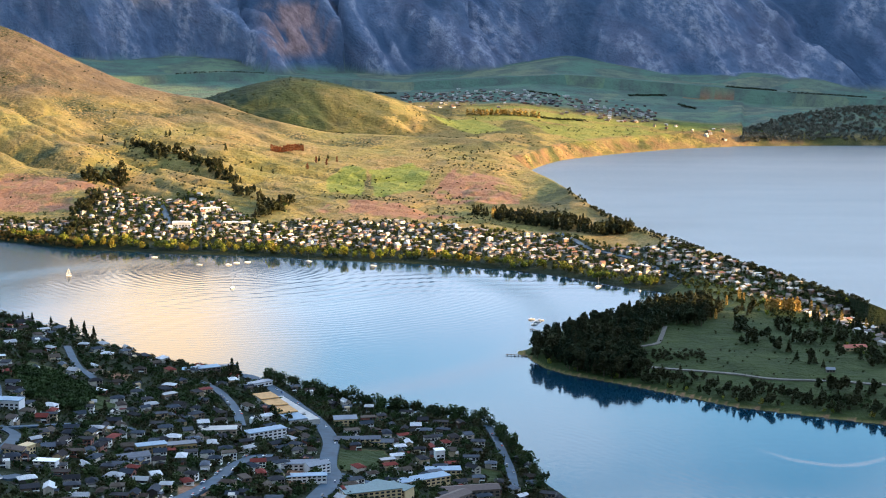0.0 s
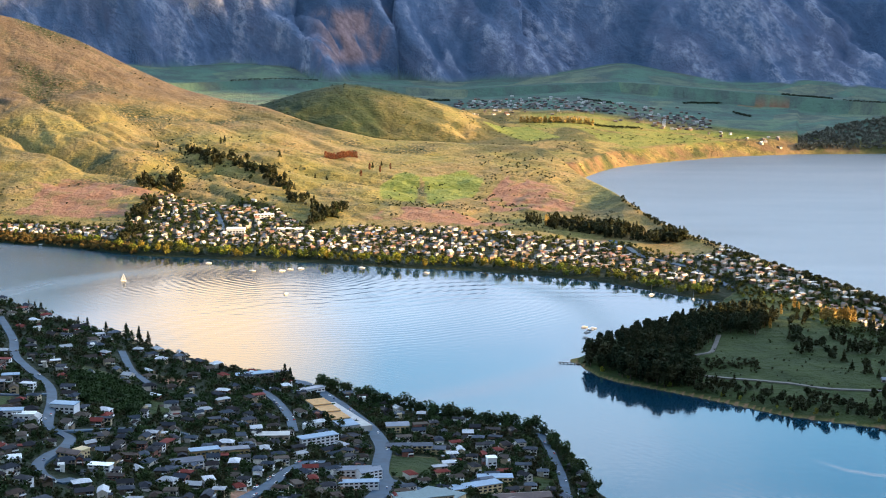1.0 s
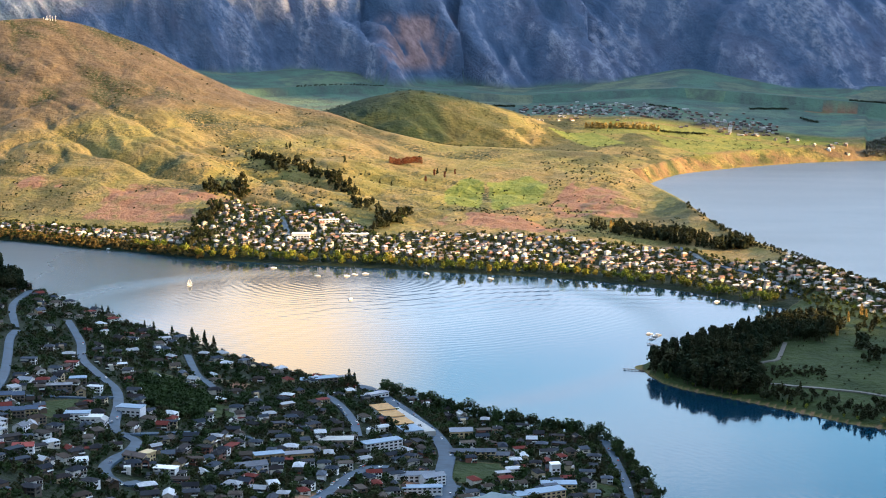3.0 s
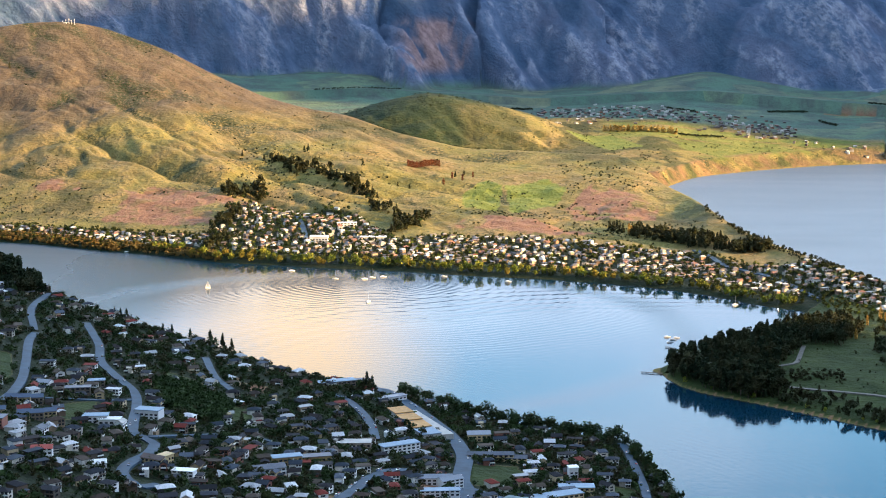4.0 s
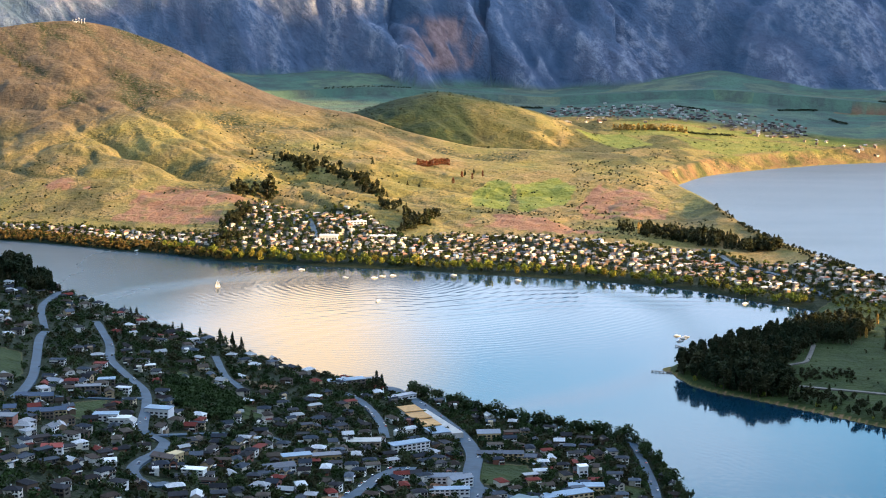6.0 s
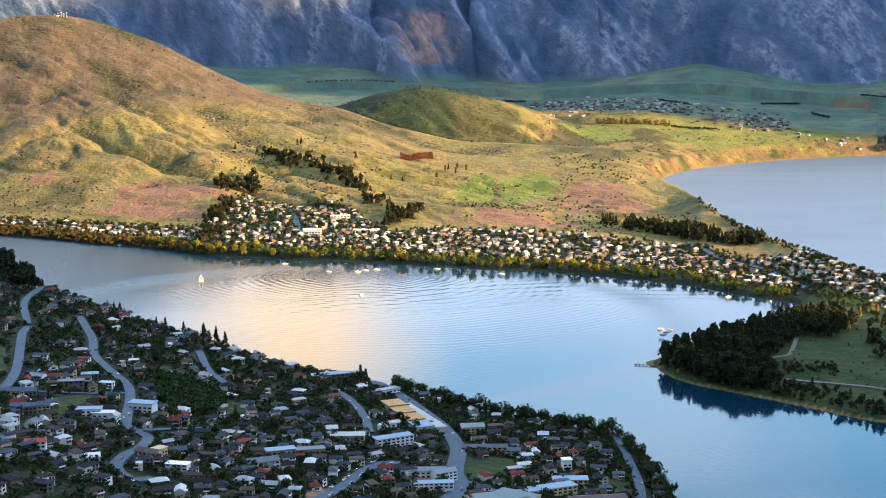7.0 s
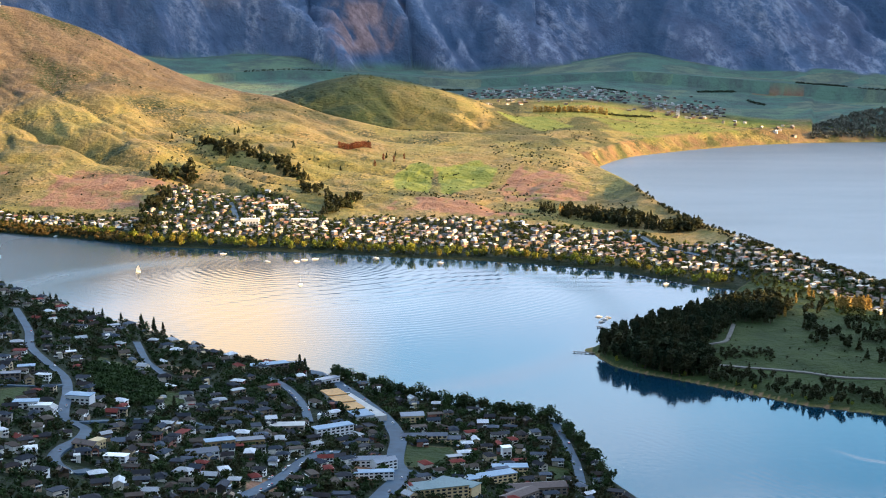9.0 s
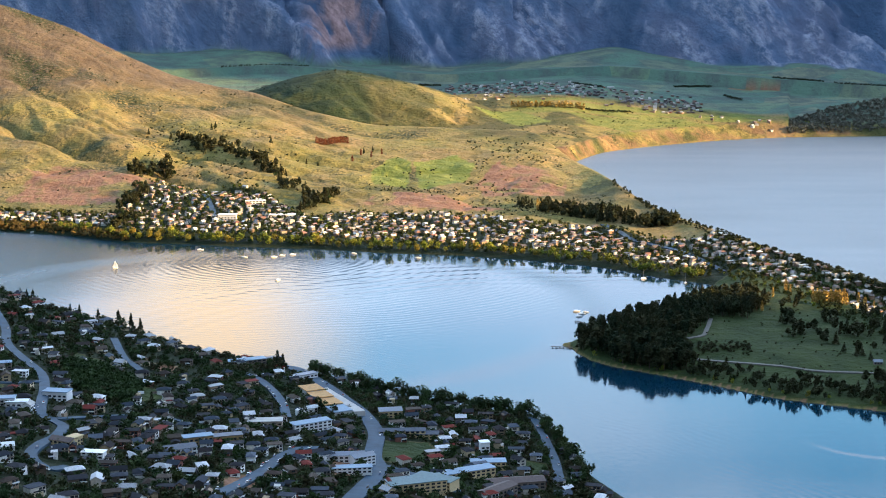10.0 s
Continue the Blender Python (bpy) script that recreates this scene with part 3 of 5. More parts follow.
def cover(A, R, X, Y, Z):
    """Where each kind of land cover lies."""
    rs, rk = along(A, TOWN_EDGE), along(A, ARM_SHORE)
    n1 = fbm(X / 90, Y / 90, 4, 51)
    k = R - rk + 50 * (n1 - 0.5)
    lawn = np.zeros(A.shape)
    earth, green = lawn.copy(), lawn.copy()
    for p in EARTH:
        earth = np.maximum(earth, within(A, R, p, 26 if p[0][1] > 2000 else 4))
    for p in GREEN:
        green = np.maximum(green, within(A, R, p, 14))
    for p in LAWN:
        lawn = np.maximum(lawn, within(A, R, p))
    earth = earth * step(0.36, 0.44, fbm(X / 45, Y / 70, 3, 77) + 0.5 * (R < 2900))
    golf = (R > along(A, GOLF_SHORE)) * (R < along(A, GOLF_BACK)) * (A > 2.8)
    beach = R - along(A, GOLF_SHORE) + 5 * (n1 - 0.5)
    earth = np.maximum(earth, (beach > -1) * (beach < 1.2) * (A > 2.5) * (A < 22))
    golf = golf * (1 - earth * (R < 2000))
    garden = np.where(R < rs + 80, 1.0, (k > -20) * (k < along(A, SUBURB)) * (A < 22) * 1.0)
    garden = garden * (1 - golf) * (1 - lawn) * (1 - earth * (R < 2000))
    plain = step(3900, 4000, R) * step(20, 70, R - along(A, FAR_SHORE)) * (1 - step(30, 60, along(A, HILL_Z) * (R < 4350)))
    up, _, crest = rise(A, R)
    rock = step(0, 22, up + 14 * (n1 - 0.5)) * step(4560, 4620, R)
    n2 = fbm(X / 220, Y / 160, 4, 57)
    tussock = step(90, 210, Z + 160 * (n2 - 0.5)) * (R < 4050)
    # bush; its dark colour also paints the shade on the further hill's left flank
    bush = (R > along(A, RIDGE) + 60) * (R < 4560) * step(-1.5, -4.0, A + 3 * (n1 - 0.5)) * (A > -9.5) * step(40, 70, Z)
    bush = np.maximum(bush, step(0.56, 0.66, n2) * step(0.45, 0.6, n1) * (R < 3700) * (R > rk + 60) * step(200, 120, Z) * 0.6)
    bay = R - along(A, FAR_SHORE)
    bush = np.maximum(bush, step(0.40, 0.55, fbm(X / 35, Y / 35, 4, 58)) * (bay > 3) * (bay < 75) * (A > 2) * step(5, 3.5, np.abs(A - 4) * 0.6 + 2) * 0.9)
    bush = np.maximum(bush, step(0.48, 0.60, fbm(X / 30, Y / 30, 4, 59)) * (bay > 3) * (bay < 60) * (A > 2) * 0.7)
    # the plain's sunlit part takes meadow green, free of the haze tint
    sunny = step(4330, 4290, R)
    green = np.maximum(green, plain * sunny * 0.8 * step(0.44, 0.56, fbm(X / 150, Y / 60, 3, 60)))
    plain = plain * (1 - sunny)
    earth = np.maximum(earth, 0.55 * step(0.38, 0.56, fbm(X / 60, Y / 40, 4, 62)) * (bay > 2) * step(85, 60, bay + 30 * (n1 - 0.5)) * (A > 1) * (A < 12) * (R > 3500))
    bush = np.maximum(bush, step(0.50, 0.58, n1) * (R > along(A, RIDGE) + 60) * (R < 4300) * (A > -9.5) * 0.7)
    _, gully = spurs(X, Y)
    hollow = gully * step(0.42, 0.60, fbm(X / 120, Y / 120, 3, 88)) * (R > rk + along(A, SUBURB) * 0.9) * (R < 4300) * step(30, 60, Z + 40 * (R > 3000)) * (R > 2500)
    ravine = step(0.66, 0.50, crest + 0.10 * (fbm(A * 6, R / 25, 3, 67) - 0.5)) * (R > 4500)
    # outline of the sunlit spot that is coloured pink on the wall
    sun_patch = np.exp(-((A + 4.9) / 1.15) ** 4) * step(165, 200, Z + 30 * (n1 - 0.5)) * step(350, 310, Z) * step(0.30, 0.55, fbm(A * 3, R / 30, 3, 68)) * (R > 4560)
    crest = step(0.66, 0.80, crest + 0.35 * (fbm(A * 2.5, R / 60, 3, 66) - 0.5)) * (R > 4500)
    return {"hollow": hollow, "crest": crest, "ravine": ravine, "sun_patch": sun_patch, "tussock": tussock, "bush": bush, "garden": garden, "lawn": np.maximum(golf * 1.0, lawn), "meadow": green, "pasture": plain, "earth": earth, "rock": rock}


ground()


def lake():
    bm = bmesh.new()
    bmesh.ops.create_grid(bm, x_segments=8, y_segments=8, size=7000)
    me = bpy.data.meshes.new("lake")
    bm.to_mesh(me)
    me.materials.append(WATER)
    return tagged(new("lake", me), "calm blue lake with faint ripples", "water", kind="structure")


lake()

# ---- helpers for things ----


def at(az, r, lift=0.0):
    """The point of the ground at a bearing and a distance."""
    x, y = r * math.sin(radians(az)), r * math.cos(radians(az))
    return Vector((x, y, max(float(land(np.array([az]), np.array([r]))[0]), 0.0) + lift))


def heights(az, r):
    return np.maximum(land(np.array(az, float), np.array(r, float)), 0.0)


def mesh(name, bm, material):
    me = bpy.data.meshes.new(name)
    bm.to_mesh(me)
    bm.free()
    me.materials.append(material)
    return me


def part(name, bm, material, parent, label=""):
    ob = new(name, mesh(name, bm, material) if isinstance(bm, bmesh.types.BMesh) else bm)
    ob.parent = parent
    return tagged(ob, label)


def box(bm, x0, x1, y0, y1, z0, z1):
    v = [bm.verts.new(p) for p in ((x0, y0, z0), (x1, y0, z0), (x1, y1, z0), (x0, y1, z0), (x0, y0, z1), (x1, y0, z1), (x1, y1, z1), (x0, y1, z1))]
    for f in ((0, 3, 2, 1), (4, 5, 6, 7), (0, 1, 5, 4), (1, 2, 6, 5), (2, 3, 7, 6), (3, 0, 4, 7)):
        bm.faces.new([v[i] for i in f])
    return bm


def boxes(*rows):
    bm = bmesh.new()
    for row in rows:
        box(bm, *row)
    return bm


def palette(nt, b, colours, noise_scale=0.6, rough=0.8, spec=0.3, joined=False):
    """One of several paints, by object, with faint weathering."""
    info = nt.nodes.new("ShaderNodeObjectInfo")
    r = nt.nodes.new("ShaderNodeValToRGB")
    r.color_ramp.interpolation = "CONSTANT"
    nt.links.new(nt.nodes.new("ShaderNodeNewGeometry").outputs["Random Per Island"] if joined else info.outputs["Random"], r.inputs[0])
    e = r.color_ramp.elements
    e[0].color = (*colours[0], 1)
    e[1].position, e[1].color = 1 / len(colours), (*colours[1], 1)
    for i, c in enumerate(colours[2:], 2):
        e.new(i / len(colours)).color = (*c, 1)
    worn = ramp(nt, grain(nt, noise_scale, 4), [(0.3, (0.7, 0.7, 0.7)), (0.7, (1.05, 1.05, 1.05))])
    m = nt.nodes.new("ShaderNodeMix")
    m.data_type, m.blend_type = "RGBA", "MULTIPLY"
    m.inputs[0].default_value = 1.0
    nt.links.new(r.outputs[0], m.inputs[6])
    nt.links.new(worn, m.inputs[7])
    nt.links.new(m.outputs[2], b.inputs["Base Color"])
    b.inputs["Roughness"].default_value = rough
    b.inputs["Specular IOR Level"].default_value = spec


def plain_mat(name, colour, rough=0.8, var=0.25, scale=0.5, metal=0.0):
    def build(nt, b):
        lo, hi = [c * (1 - var) for c in colour], [min(1, c * (1 + var)) for c in colour]
        nt.links.new(ramp(nt, grain(nt, scale, 5), [(0.3, lo), (0.7, hi)]), b.inputs["Base Color"])
        b.inputs["Roughness"].default_value, b.inputs["Metallic"].default_value = rough, metal
        b.inputs["Specular IOR Level"].default_value = 0.3
    return mat(name, build)


def leaf_mat(name, colours):
    def build(nt, b):
        geo = nt.nodes.new("ShaderNodeNewGeometry")
        info = nt.nodes.new("ShaderNodeObjectInfo")
        c = ramp(nt, maths(nt, "FRACT", maths(nt, "ADD", info.outputs["Random"], grain(nt, 0.03, 2))), [(i / (len(colours) - 1), c) for i, c in enumerate(colours)])
        nt.links.new(mix(nt, maths(nt, "MULTIPLY", geo.outputs["Random Per Island"], 0.55), c, [v * 0.4 for v in colours[0]]), b.inputs["Base Color"])
        b.inputs["Roughness"].default_value = 0.9
        b.inputs["Specular IOR Level"].default_value = 0.1
    return mat(name, build)


WALLS_TONES = [(0.74, 0.71, 0.66), (0.46, 0.35, 0.20), (0.10, 0.08, 0.06), (0.82, 0.80, 0.76), (0.30, 0.22, 0.14), (0.55, 0.44, 0.27), (0.78, 0.75, 0.69), (0.05, 0.045, 0.042), (0.62, 0.56, 0.46), (0.13, 0.09, 0.06), (0.40, 0.37, 0.31), (0.24, 0.10, 0.07), (0.70, 0.66, 0.58)]
WALLS = mat("house walls", lambda nt, b: palette(nt, b, WALLS_TONES))
MANY_WALLS = mat("house walls of many houses", lambda nt, b: palette(nt, b, WALLS_TONES, joined=True))
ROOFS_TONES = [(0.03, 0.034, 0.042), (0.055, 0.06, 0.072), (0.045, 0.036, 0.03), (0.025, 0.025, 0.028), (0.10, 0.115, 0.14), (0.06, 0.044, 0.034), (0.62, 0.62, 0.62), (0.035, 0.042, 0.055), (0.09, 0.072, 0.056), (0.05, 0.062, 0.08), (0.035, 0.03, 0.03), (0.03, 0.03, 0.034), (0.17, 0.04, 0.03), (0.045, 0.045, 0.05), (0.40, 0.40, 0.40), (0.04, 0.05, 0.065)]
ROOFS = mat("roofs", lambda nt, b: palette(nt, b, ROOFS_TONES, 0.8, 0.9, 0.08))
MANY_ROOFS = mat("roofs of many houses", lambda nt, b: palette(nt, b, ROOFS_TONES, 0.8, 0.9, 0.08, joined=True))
# far-shore roofs and walls: paler, warmer tones with the sunlit look put in
SUNLIT_ROOFS_TONES = [(0.50, 0.47, 0.42), (0.18, 0.14, 0.11), (0.08, 0.065, 0.055), (0.62, 0.58, 0.50), (0.24, 0.115, 0.07), (0.12, 0.11, 0.11), (0.30, 0.27, 0.22), (0.06, 0.05, 0.045), (0.14, 0.11, 0.085)]
BRIGHT_ROOFS = mat("pale roofs", lambda nt, b: palette(nt, b, SUNLIT_ROOFS_TONES, 0.8, 0.5))
MANY_BRIGHT_ROOFS = mat("pale roofs of many houses", lambda nt, b: palette(nt, b, SUNLIT_ROOFS_TONES, 0.8, 0.5, joined=True))
SUNLIT_WALLS_TONES = [(0.72, 0.66, 0.55), (0.48, 0.38, 0.26), (0.80, 0.76, 0.68), (0.30, 0.21, 0.13), (0.62, 0.54, 0.42), (0.20, 0.13, 0.09), (0.36, 0.22, 0.13)]
BRIGHT_WALLS = mat("pale walls", lambda nt, b: palette(nt, b, SUNLIT_WALLS_TONES))
MANY_BRIGHT_WALLS = mat("pale walls of many houses", lambda nt, b: palette(nt, b, SUNLIT_WALLS_TONES, joined=True))


def glass_build(nt, b):
    b.inputs["Base Color"].default_value = (0.02, 0.025, 0.03, 1)
    b.inputs["Roughness"].default_value = 0.06
    nt.links.new(ramp(nt, grain(nt, 0.4, 2), [(0.3, (0.012, 0.014, 0.018)), (0.7, (0.04, 0.045, 0.05))]), b.inputs["Base Color"])


GLASS = mat("window glass", glass_build)
DOOR = mat("doors", lambda nt, b: palette(nt, b, [(0.10, 0.06, 0.04), (0.5, 0.5, 0.48), (0.06, 0.07, 0.10), (0.25, 0.05, 0.04)]))
WHITE = plain_mat("white paint", (0.78, 0.77, 0.74), 0.5, 0.06)
CONCRETE = plain_mat("concrete", (0.42, 0.40, 0.36), 0.9, 0.2, 0.1)
BARK = plain_mat("bark", (0.09, 0.065, 0.045), 0.95, 0.4, 2.0)
TIMBER = plain_mat("weathered timber", (0.16, 0.13, 0.10), 0.9, 0.3, 1.0)
ASPHALT = plain_mat("asphalt", (0.028, 0.055, 0.085), 0.75, 0.3, 0.08)
GRAVEL = plain_mat("gravel path", (0.14, 0.13, 0.11), 0.9, 0.2, 0.2)
PAINT = plain_mat("road paint", (0.75, 0.75, 0.72), 0.6, 0.1)
ORANGE = plain_mat("raw timber roof deck", (0.46, 0.26, 0.09), 0.8, 0.2, 0.3)
STEEL = plain_mat("galvanised steel", (0.20, 0.22, 0.25), 0.5, 0.15, 1.0, 0.2)
RUBBER = plain_mat("tyre rubber", (0.02, 0.02, 0.02), 0.9, 0.1)
CARPAINT = mat("car paint", lambda nt, b: palette(nt, b, [(0.7, 0.7, 0.7), (0.03, 0.03, 0.035), (0.35, 0.36, 0.38), (0.4, 0.03, 0.02), (0.05, 0.09, 0.2), (0.75, 0.75, 0.73)], 0.5, 0.25, 0.6))
PINE = leaf_mat("pine needles", [(0.020, 0.032, 0.015), (0.036, 0.046, 0.019), (0.062, 0.058, 0.024), (0.028, 0.040, 0.017)])
LEAF = leaf_mat("leaves", [(0.022, 0.038, 0.013), (0.045, 0.072, 0.02), (0.028, 0.045, 0.016), (0.065, 0.075, 0.022), (0.034, 0.060, 0.018), (0.055, 0.085, 0.026), (0.05, 0.036, 0.018)])
WILLOW = leaf_mat("autumn willow leaves", [(0.16, 0.21, 0.025), (0.30, 0.28, 0.03), (0.10, 0.14, 0.02), (0.36, 0.24, 0.035)])
GOLD = leaf_mat("golden poplar leaves", [(0.48, 0.33, 0.08), (0.38, 0.26, 0.07), (0.55, 0.38, 0.10)])
RUST = leaf_mat("rust-red leaves", [(0.22, 0.075, 0.03), (0.16, 0.06, 0.03), (0.26, 0.10, 0.04)])
SCRUB = leaf_mat("scrub", [(0.022, 0.03, 0.012), (0.03, 0.036, 0.014), (0.05, 0.045, 0.018)])

rng = random.Random(7)

# ---- trees ----


def crown_bits(kind, h, w, n, seed):
    """Clumps of leaf for a crown of height h and width w, as loose quads."""
    g = random.Random(seed)
    verts, faces = [], []
    lobes = [(g.uniform(0, 6.28), g.uniform(0.15, 0.55) * w * 0.5, g.uniform(0.35, 0.85) * h, g.uniform(0.45, 0.75) * w * 0.5) for _ in range(7)]
    full = (150 / n) ** 0.5
    for i in range(n):
        if kind == "pine":
            t = g.random() ** 0.8
            z = h * (0.10 + 0.90 * t)
            tier = 0.72 + 0.28 * math.sin(t * 34 + seed)
            rad = w * 0.5 * (1 - t) ** 0.85 * tier * g.uniform(0.55, 1.12) + 0.15
            a = g.uniform(0, 6.283)
            c = Vector((math.cos(a) * rad, math.sin(a) * rad, z))
            size = 0.095 * h * (1.15 - 0.6 * t) * g.uniform(0.6, 1.2)
        elif kind == "poplar":
            t = g.random()
            z = h * (0.08 + 0.92 * t)
            rad = w * 0.5 * math.sin(math.pi * min(1, 0.18 + 0.82 * t)) ** 0.6 * g.uniform(0.4, 1.1)
            a = g.uniform(0, 6.283)
            c = Vector((math.cos(a) * rad, math.sin(a) * rad, z))
            size = 0.075 * h * g.uniform(0.6, 1.2)
        else:
            a0, d0, z0, r0 = lobes[i % len(lobes)]
            d = Vector((g.gauss(0, 1), g.gauss(0, 1), g.gauss(0, 0.8))).normalized() * r0 * g.uniform(0.6, 1.08)
            c = Vector((math.cos(a0) * d0, math.sin(a0) * d0, z0)) + d
            c.z = max(c.z, 0.14 * h)
            size = 0.11 * h * g.uniform(0.6, 1.25)
        size *= full
        u = Vector((g.gauss(0, 1), g.gauss(0, 1), g.gauss(0, 0.7))).normalized()
        v = u.cross(Vector((g.gauss(0, 1), g.gauss(0, 1), g.gauss(0, 1)))).normalized()
        k = len(verts)
        wv = u.cross(v) * size * 0.4
        verts += [c - u * size, c - v * size * 0.7 + wv, c + u * size, c + v * size * 0.7 - wv]
        faces.append((k, k + 1, k + 2, k + 3))
    return verts, faces


def crown_mesh(kind, h, w, n, seed, material):
    me = bpy.data.meshes.new("crown")
    v, f = crown_bits(kind, h, w, n, seed)
    me.from_pydata(v, [], f)
    me.materials.append(material)
    return me


def trunk_mesh(h, w, seed):
    """A tapered trunk with four limbs."""
    g = random.Random(seed)
    bm = bmesh.new()

    def limb(p, q, r0, r1):
        d = (q - p).normalized()
        s = d.orthogonal().normalized()
        t = d.cross(s)
        a = [[bm.verts.new(c + (s * math.cos(k * 1.2566) + t * math.sin(k * 1.2566)) * r) for k in range(5)] for c, r in ((p, r0), (q, r1))]
        for k in range(5):
            bm.faces.new((a[0][k], a[0][(k + 1) % 5], a[1][(k + 1) % 5], a[1][k]))
    limb(Vector((0, 0, -0.8)), Vector((0, 0, h * 0.7)), 0.03 * h, 0.01 * h)
    for i in range(4):
        a, z = i * 1.57 + g.random(), h * g.uniform(0.25, 0.5)
        limb(Vector((0, 0, z)), Vector((math.cos(a) * w * 0.3, math.sin(a) * w * 0.3, z + h * 0.2)), 0.012 * h, 0.004 * h)
    return mesh("trunk", bm, BARK)


TREE_KINDS = {}


def tree_kind(key, name, kind, h, w, n, material, label, variants=4):
    TREE_KINDS[key] = [(name, label, h, trunk_mesh(h, w, i), crown_mesh(kind, h * (0.9 + 0.07 * i), w * (0.88 + 0.08 * i), n, 10 * i + 1, material)) for i in range(variants)]


tree_kind("broad", "broadleaf_tree", "broad", 8, 8, 290, LEAF, "rounded dark green garden tree among houses", 6)
tree_kind("fir", "conifer_tree", "pine", 16, 8, 190, PINE, "tall dark green conifer with tapering crown", 5)
tree_kind("pine", "pine_tree", "broad", 17, 9.5, 520, PINE, "tall dark pine with a full uneven crown", 5)
tree_kind("willow", "willow_tree", "broad", 11, 12, 190, WILLOW, "yellow-green autumn willow on the lake shore", 5)
tree_kind("poplar", "poplar_tree", "poplar", 20, 5, 170, GOLD, "tall slender golden autumn poplar", 4)
tree_kind("rust", "larch_tree", "poplar", 15, 6, 130, RUST, "rust-red autumn tree in a hillside row", 3)


REST = {}
COUNTED = {"broad": 280, "pine": 280, "fir": 295, "willow": 80, "poplar": 60, "rust": 40}


def tree(key, az, r, size=1.0, group=""):
    name, label, h, trunk, crown = rng.choice(TREE_KINDS[key])
    COUNTED[key] -= 1
    if COUNTED[key] < 0:
        REST.setdefault(key, []).append((az, r, size))
        return None
    e = new(name)
    e.matrix_world = Matrix.Translation(at(az, r)) @ Matrix.Rotation(rng.uniform(0, 6.28), 4, "Z") @ Matrix.Diagonal((size * rng.uniform(0.85, 1.15), size * rng.uniform(0.85, 1.15), size, 1))
    part("trunk", trunk, BARK, e)
    part("crown", crown, None, e)
    return tagged(e, label, "tree", group)


def thicket(name, label, kind, spots, material, h, w, n):
    """Many trees or bushes that nobody could count, in one mesh."""
    forms = [crown_bits(kind, h, w, n, 300 + i) for i in range(6)]
    forms = [(np.array([tuple(p) for p in v]), np.array(f)) for v, f in forms]
    az, r, size = (np.array(c, float) for c in zip(*spots))
    z = heights(az, r)
    vs, fs, k = [], [], 0
    for a, d, s, zz in zip(az, r, size, z):
        v, f = forms[rng.randrange(6)]
        q = rng.uniform(0, 6.28)
        c, sn = math.cos(q) * s, math.sin(q) * s
        x, y = d * math.sin(radians(a)), d * math.cos(radians(a))
        vs.append(np.stack([v[:, 0] * c - v[:, 1] * sn + x, v[:, 0] * sn + v[:, 1] * c + y, v[:, 2] * s + zz - 0.06 * h * s], 1))
        fs.append(f + k)
        k += len(v)
    vs, fs = np.concatenate(vs), np.concatenate(fs)
    me = bpy.data.meshes.new(name)
    me.vertices.add(len(vs))
    me.vertices.foreach_set("co", vs.ravel())
    me.loops.add(fs.size)
    me.loops.foreach_set("vertex_index", fs.ravel().astype(np.int32))
    me.polygons.add(len(fs))
    me.polygons.foreach_set("loop_start", np.arange(0, fs.size, 4, dtype=np.int32))
    me.update(calc_edges=True)
    me.materials.append(material)
    return tagged(new(name, me), label, "vegetation", kind="stuff")


# ---- roads and paths, draped on the ground ----
ROADS = []


def smooth_line(points, gap=6.0):
    """Points along a rounded line through bearings and distances, as x, y."""
    p = [Vector((r * math.sin(radians(a)), r * math.cos(radians(a)))) for a, r in points]
    p = [p[0] * 2 - p[1]] + p + [p[-1] * 2 - p[-2]]
    out = []
    for i in range(1, len(p) - 2):
        n = max(2, int((p[i + 1] - p[i]).length / gap))
        for k in range(n):
            t = k / n
            out.append(0.5 * (2 * p[i] + (p[i + 1] - p[i - 1]) * t + (2 * p[i - 1] - 5 * p[i] + 4 * p[i + 1] - p[i + 2]) * t ** 2 + (3 * p[i] - p[i - 1] - 3 * p[i + 1] + p[i + 2]) * t ** 3))
    out.append(p[-2])
    return out


def bearing(v):
    return math.degrees(math.atan2(v.x, v.y)), v.length


def strip(line, width, lift, material, name, start=0.0):
    """A ribbon of road with thickness, its edges set into the ground."""
    bm = bmesh.new()
    flat = []
    for i, p in enumerate(line):
        d = (line[min(i + 1, len(line) - 1)] - line[max(i - 1, 0)]).normalized()
        n = Vector((d.y, -d.x))
        flat += [p + n * (width * k + start) for k in (-0.5, -0.17, 0.17, 0.5)]
    z = np.maximum(land(*[np.array(c) for c in zip(*[bearing(q) for q in flat])]), 0.3) + lift
    rows = []
    for i in range(len(line)):
        top = max(z[4 * i:4 * i + 4])
        row = [(q.x, q.y, 0.5 * h + 0.5 * top) for q, h in zip(flat[4 * i:4 * i + 4], z[4 * i:4 * i + 4])]
        row = [(row[0][0], row[0][1], row[0][2] - 2.5)] + row + [(row[-1][0], row[-1][1], row[-1][2] - 2.5)]
        rows.append([bm.verts.new(c) for c in row])
    for a, b in zip(rows, rows[1:]):
        for k in range(5):
            bm.faces.new((a[k], b[k], b[k + 1], a[k + 1]))
    return mesh(name, bm, material)


def road(label, points, width=9.0, name="road", material=None, marks=True):
    line = smooth_line(points)
    ob = new(name, strip(line, width, 1.0, material or ASPHALT, name))
    if marks:
        for i in range(0, len(line) - 2, 4):
            part("road_marking", strip(line[i:i + 3], 0.5, 1.12, PAINT, "road_marking"), PAINT, ob)
    ROADS.append((line, width))
    return tagged(ob, label, name, kind="structure")


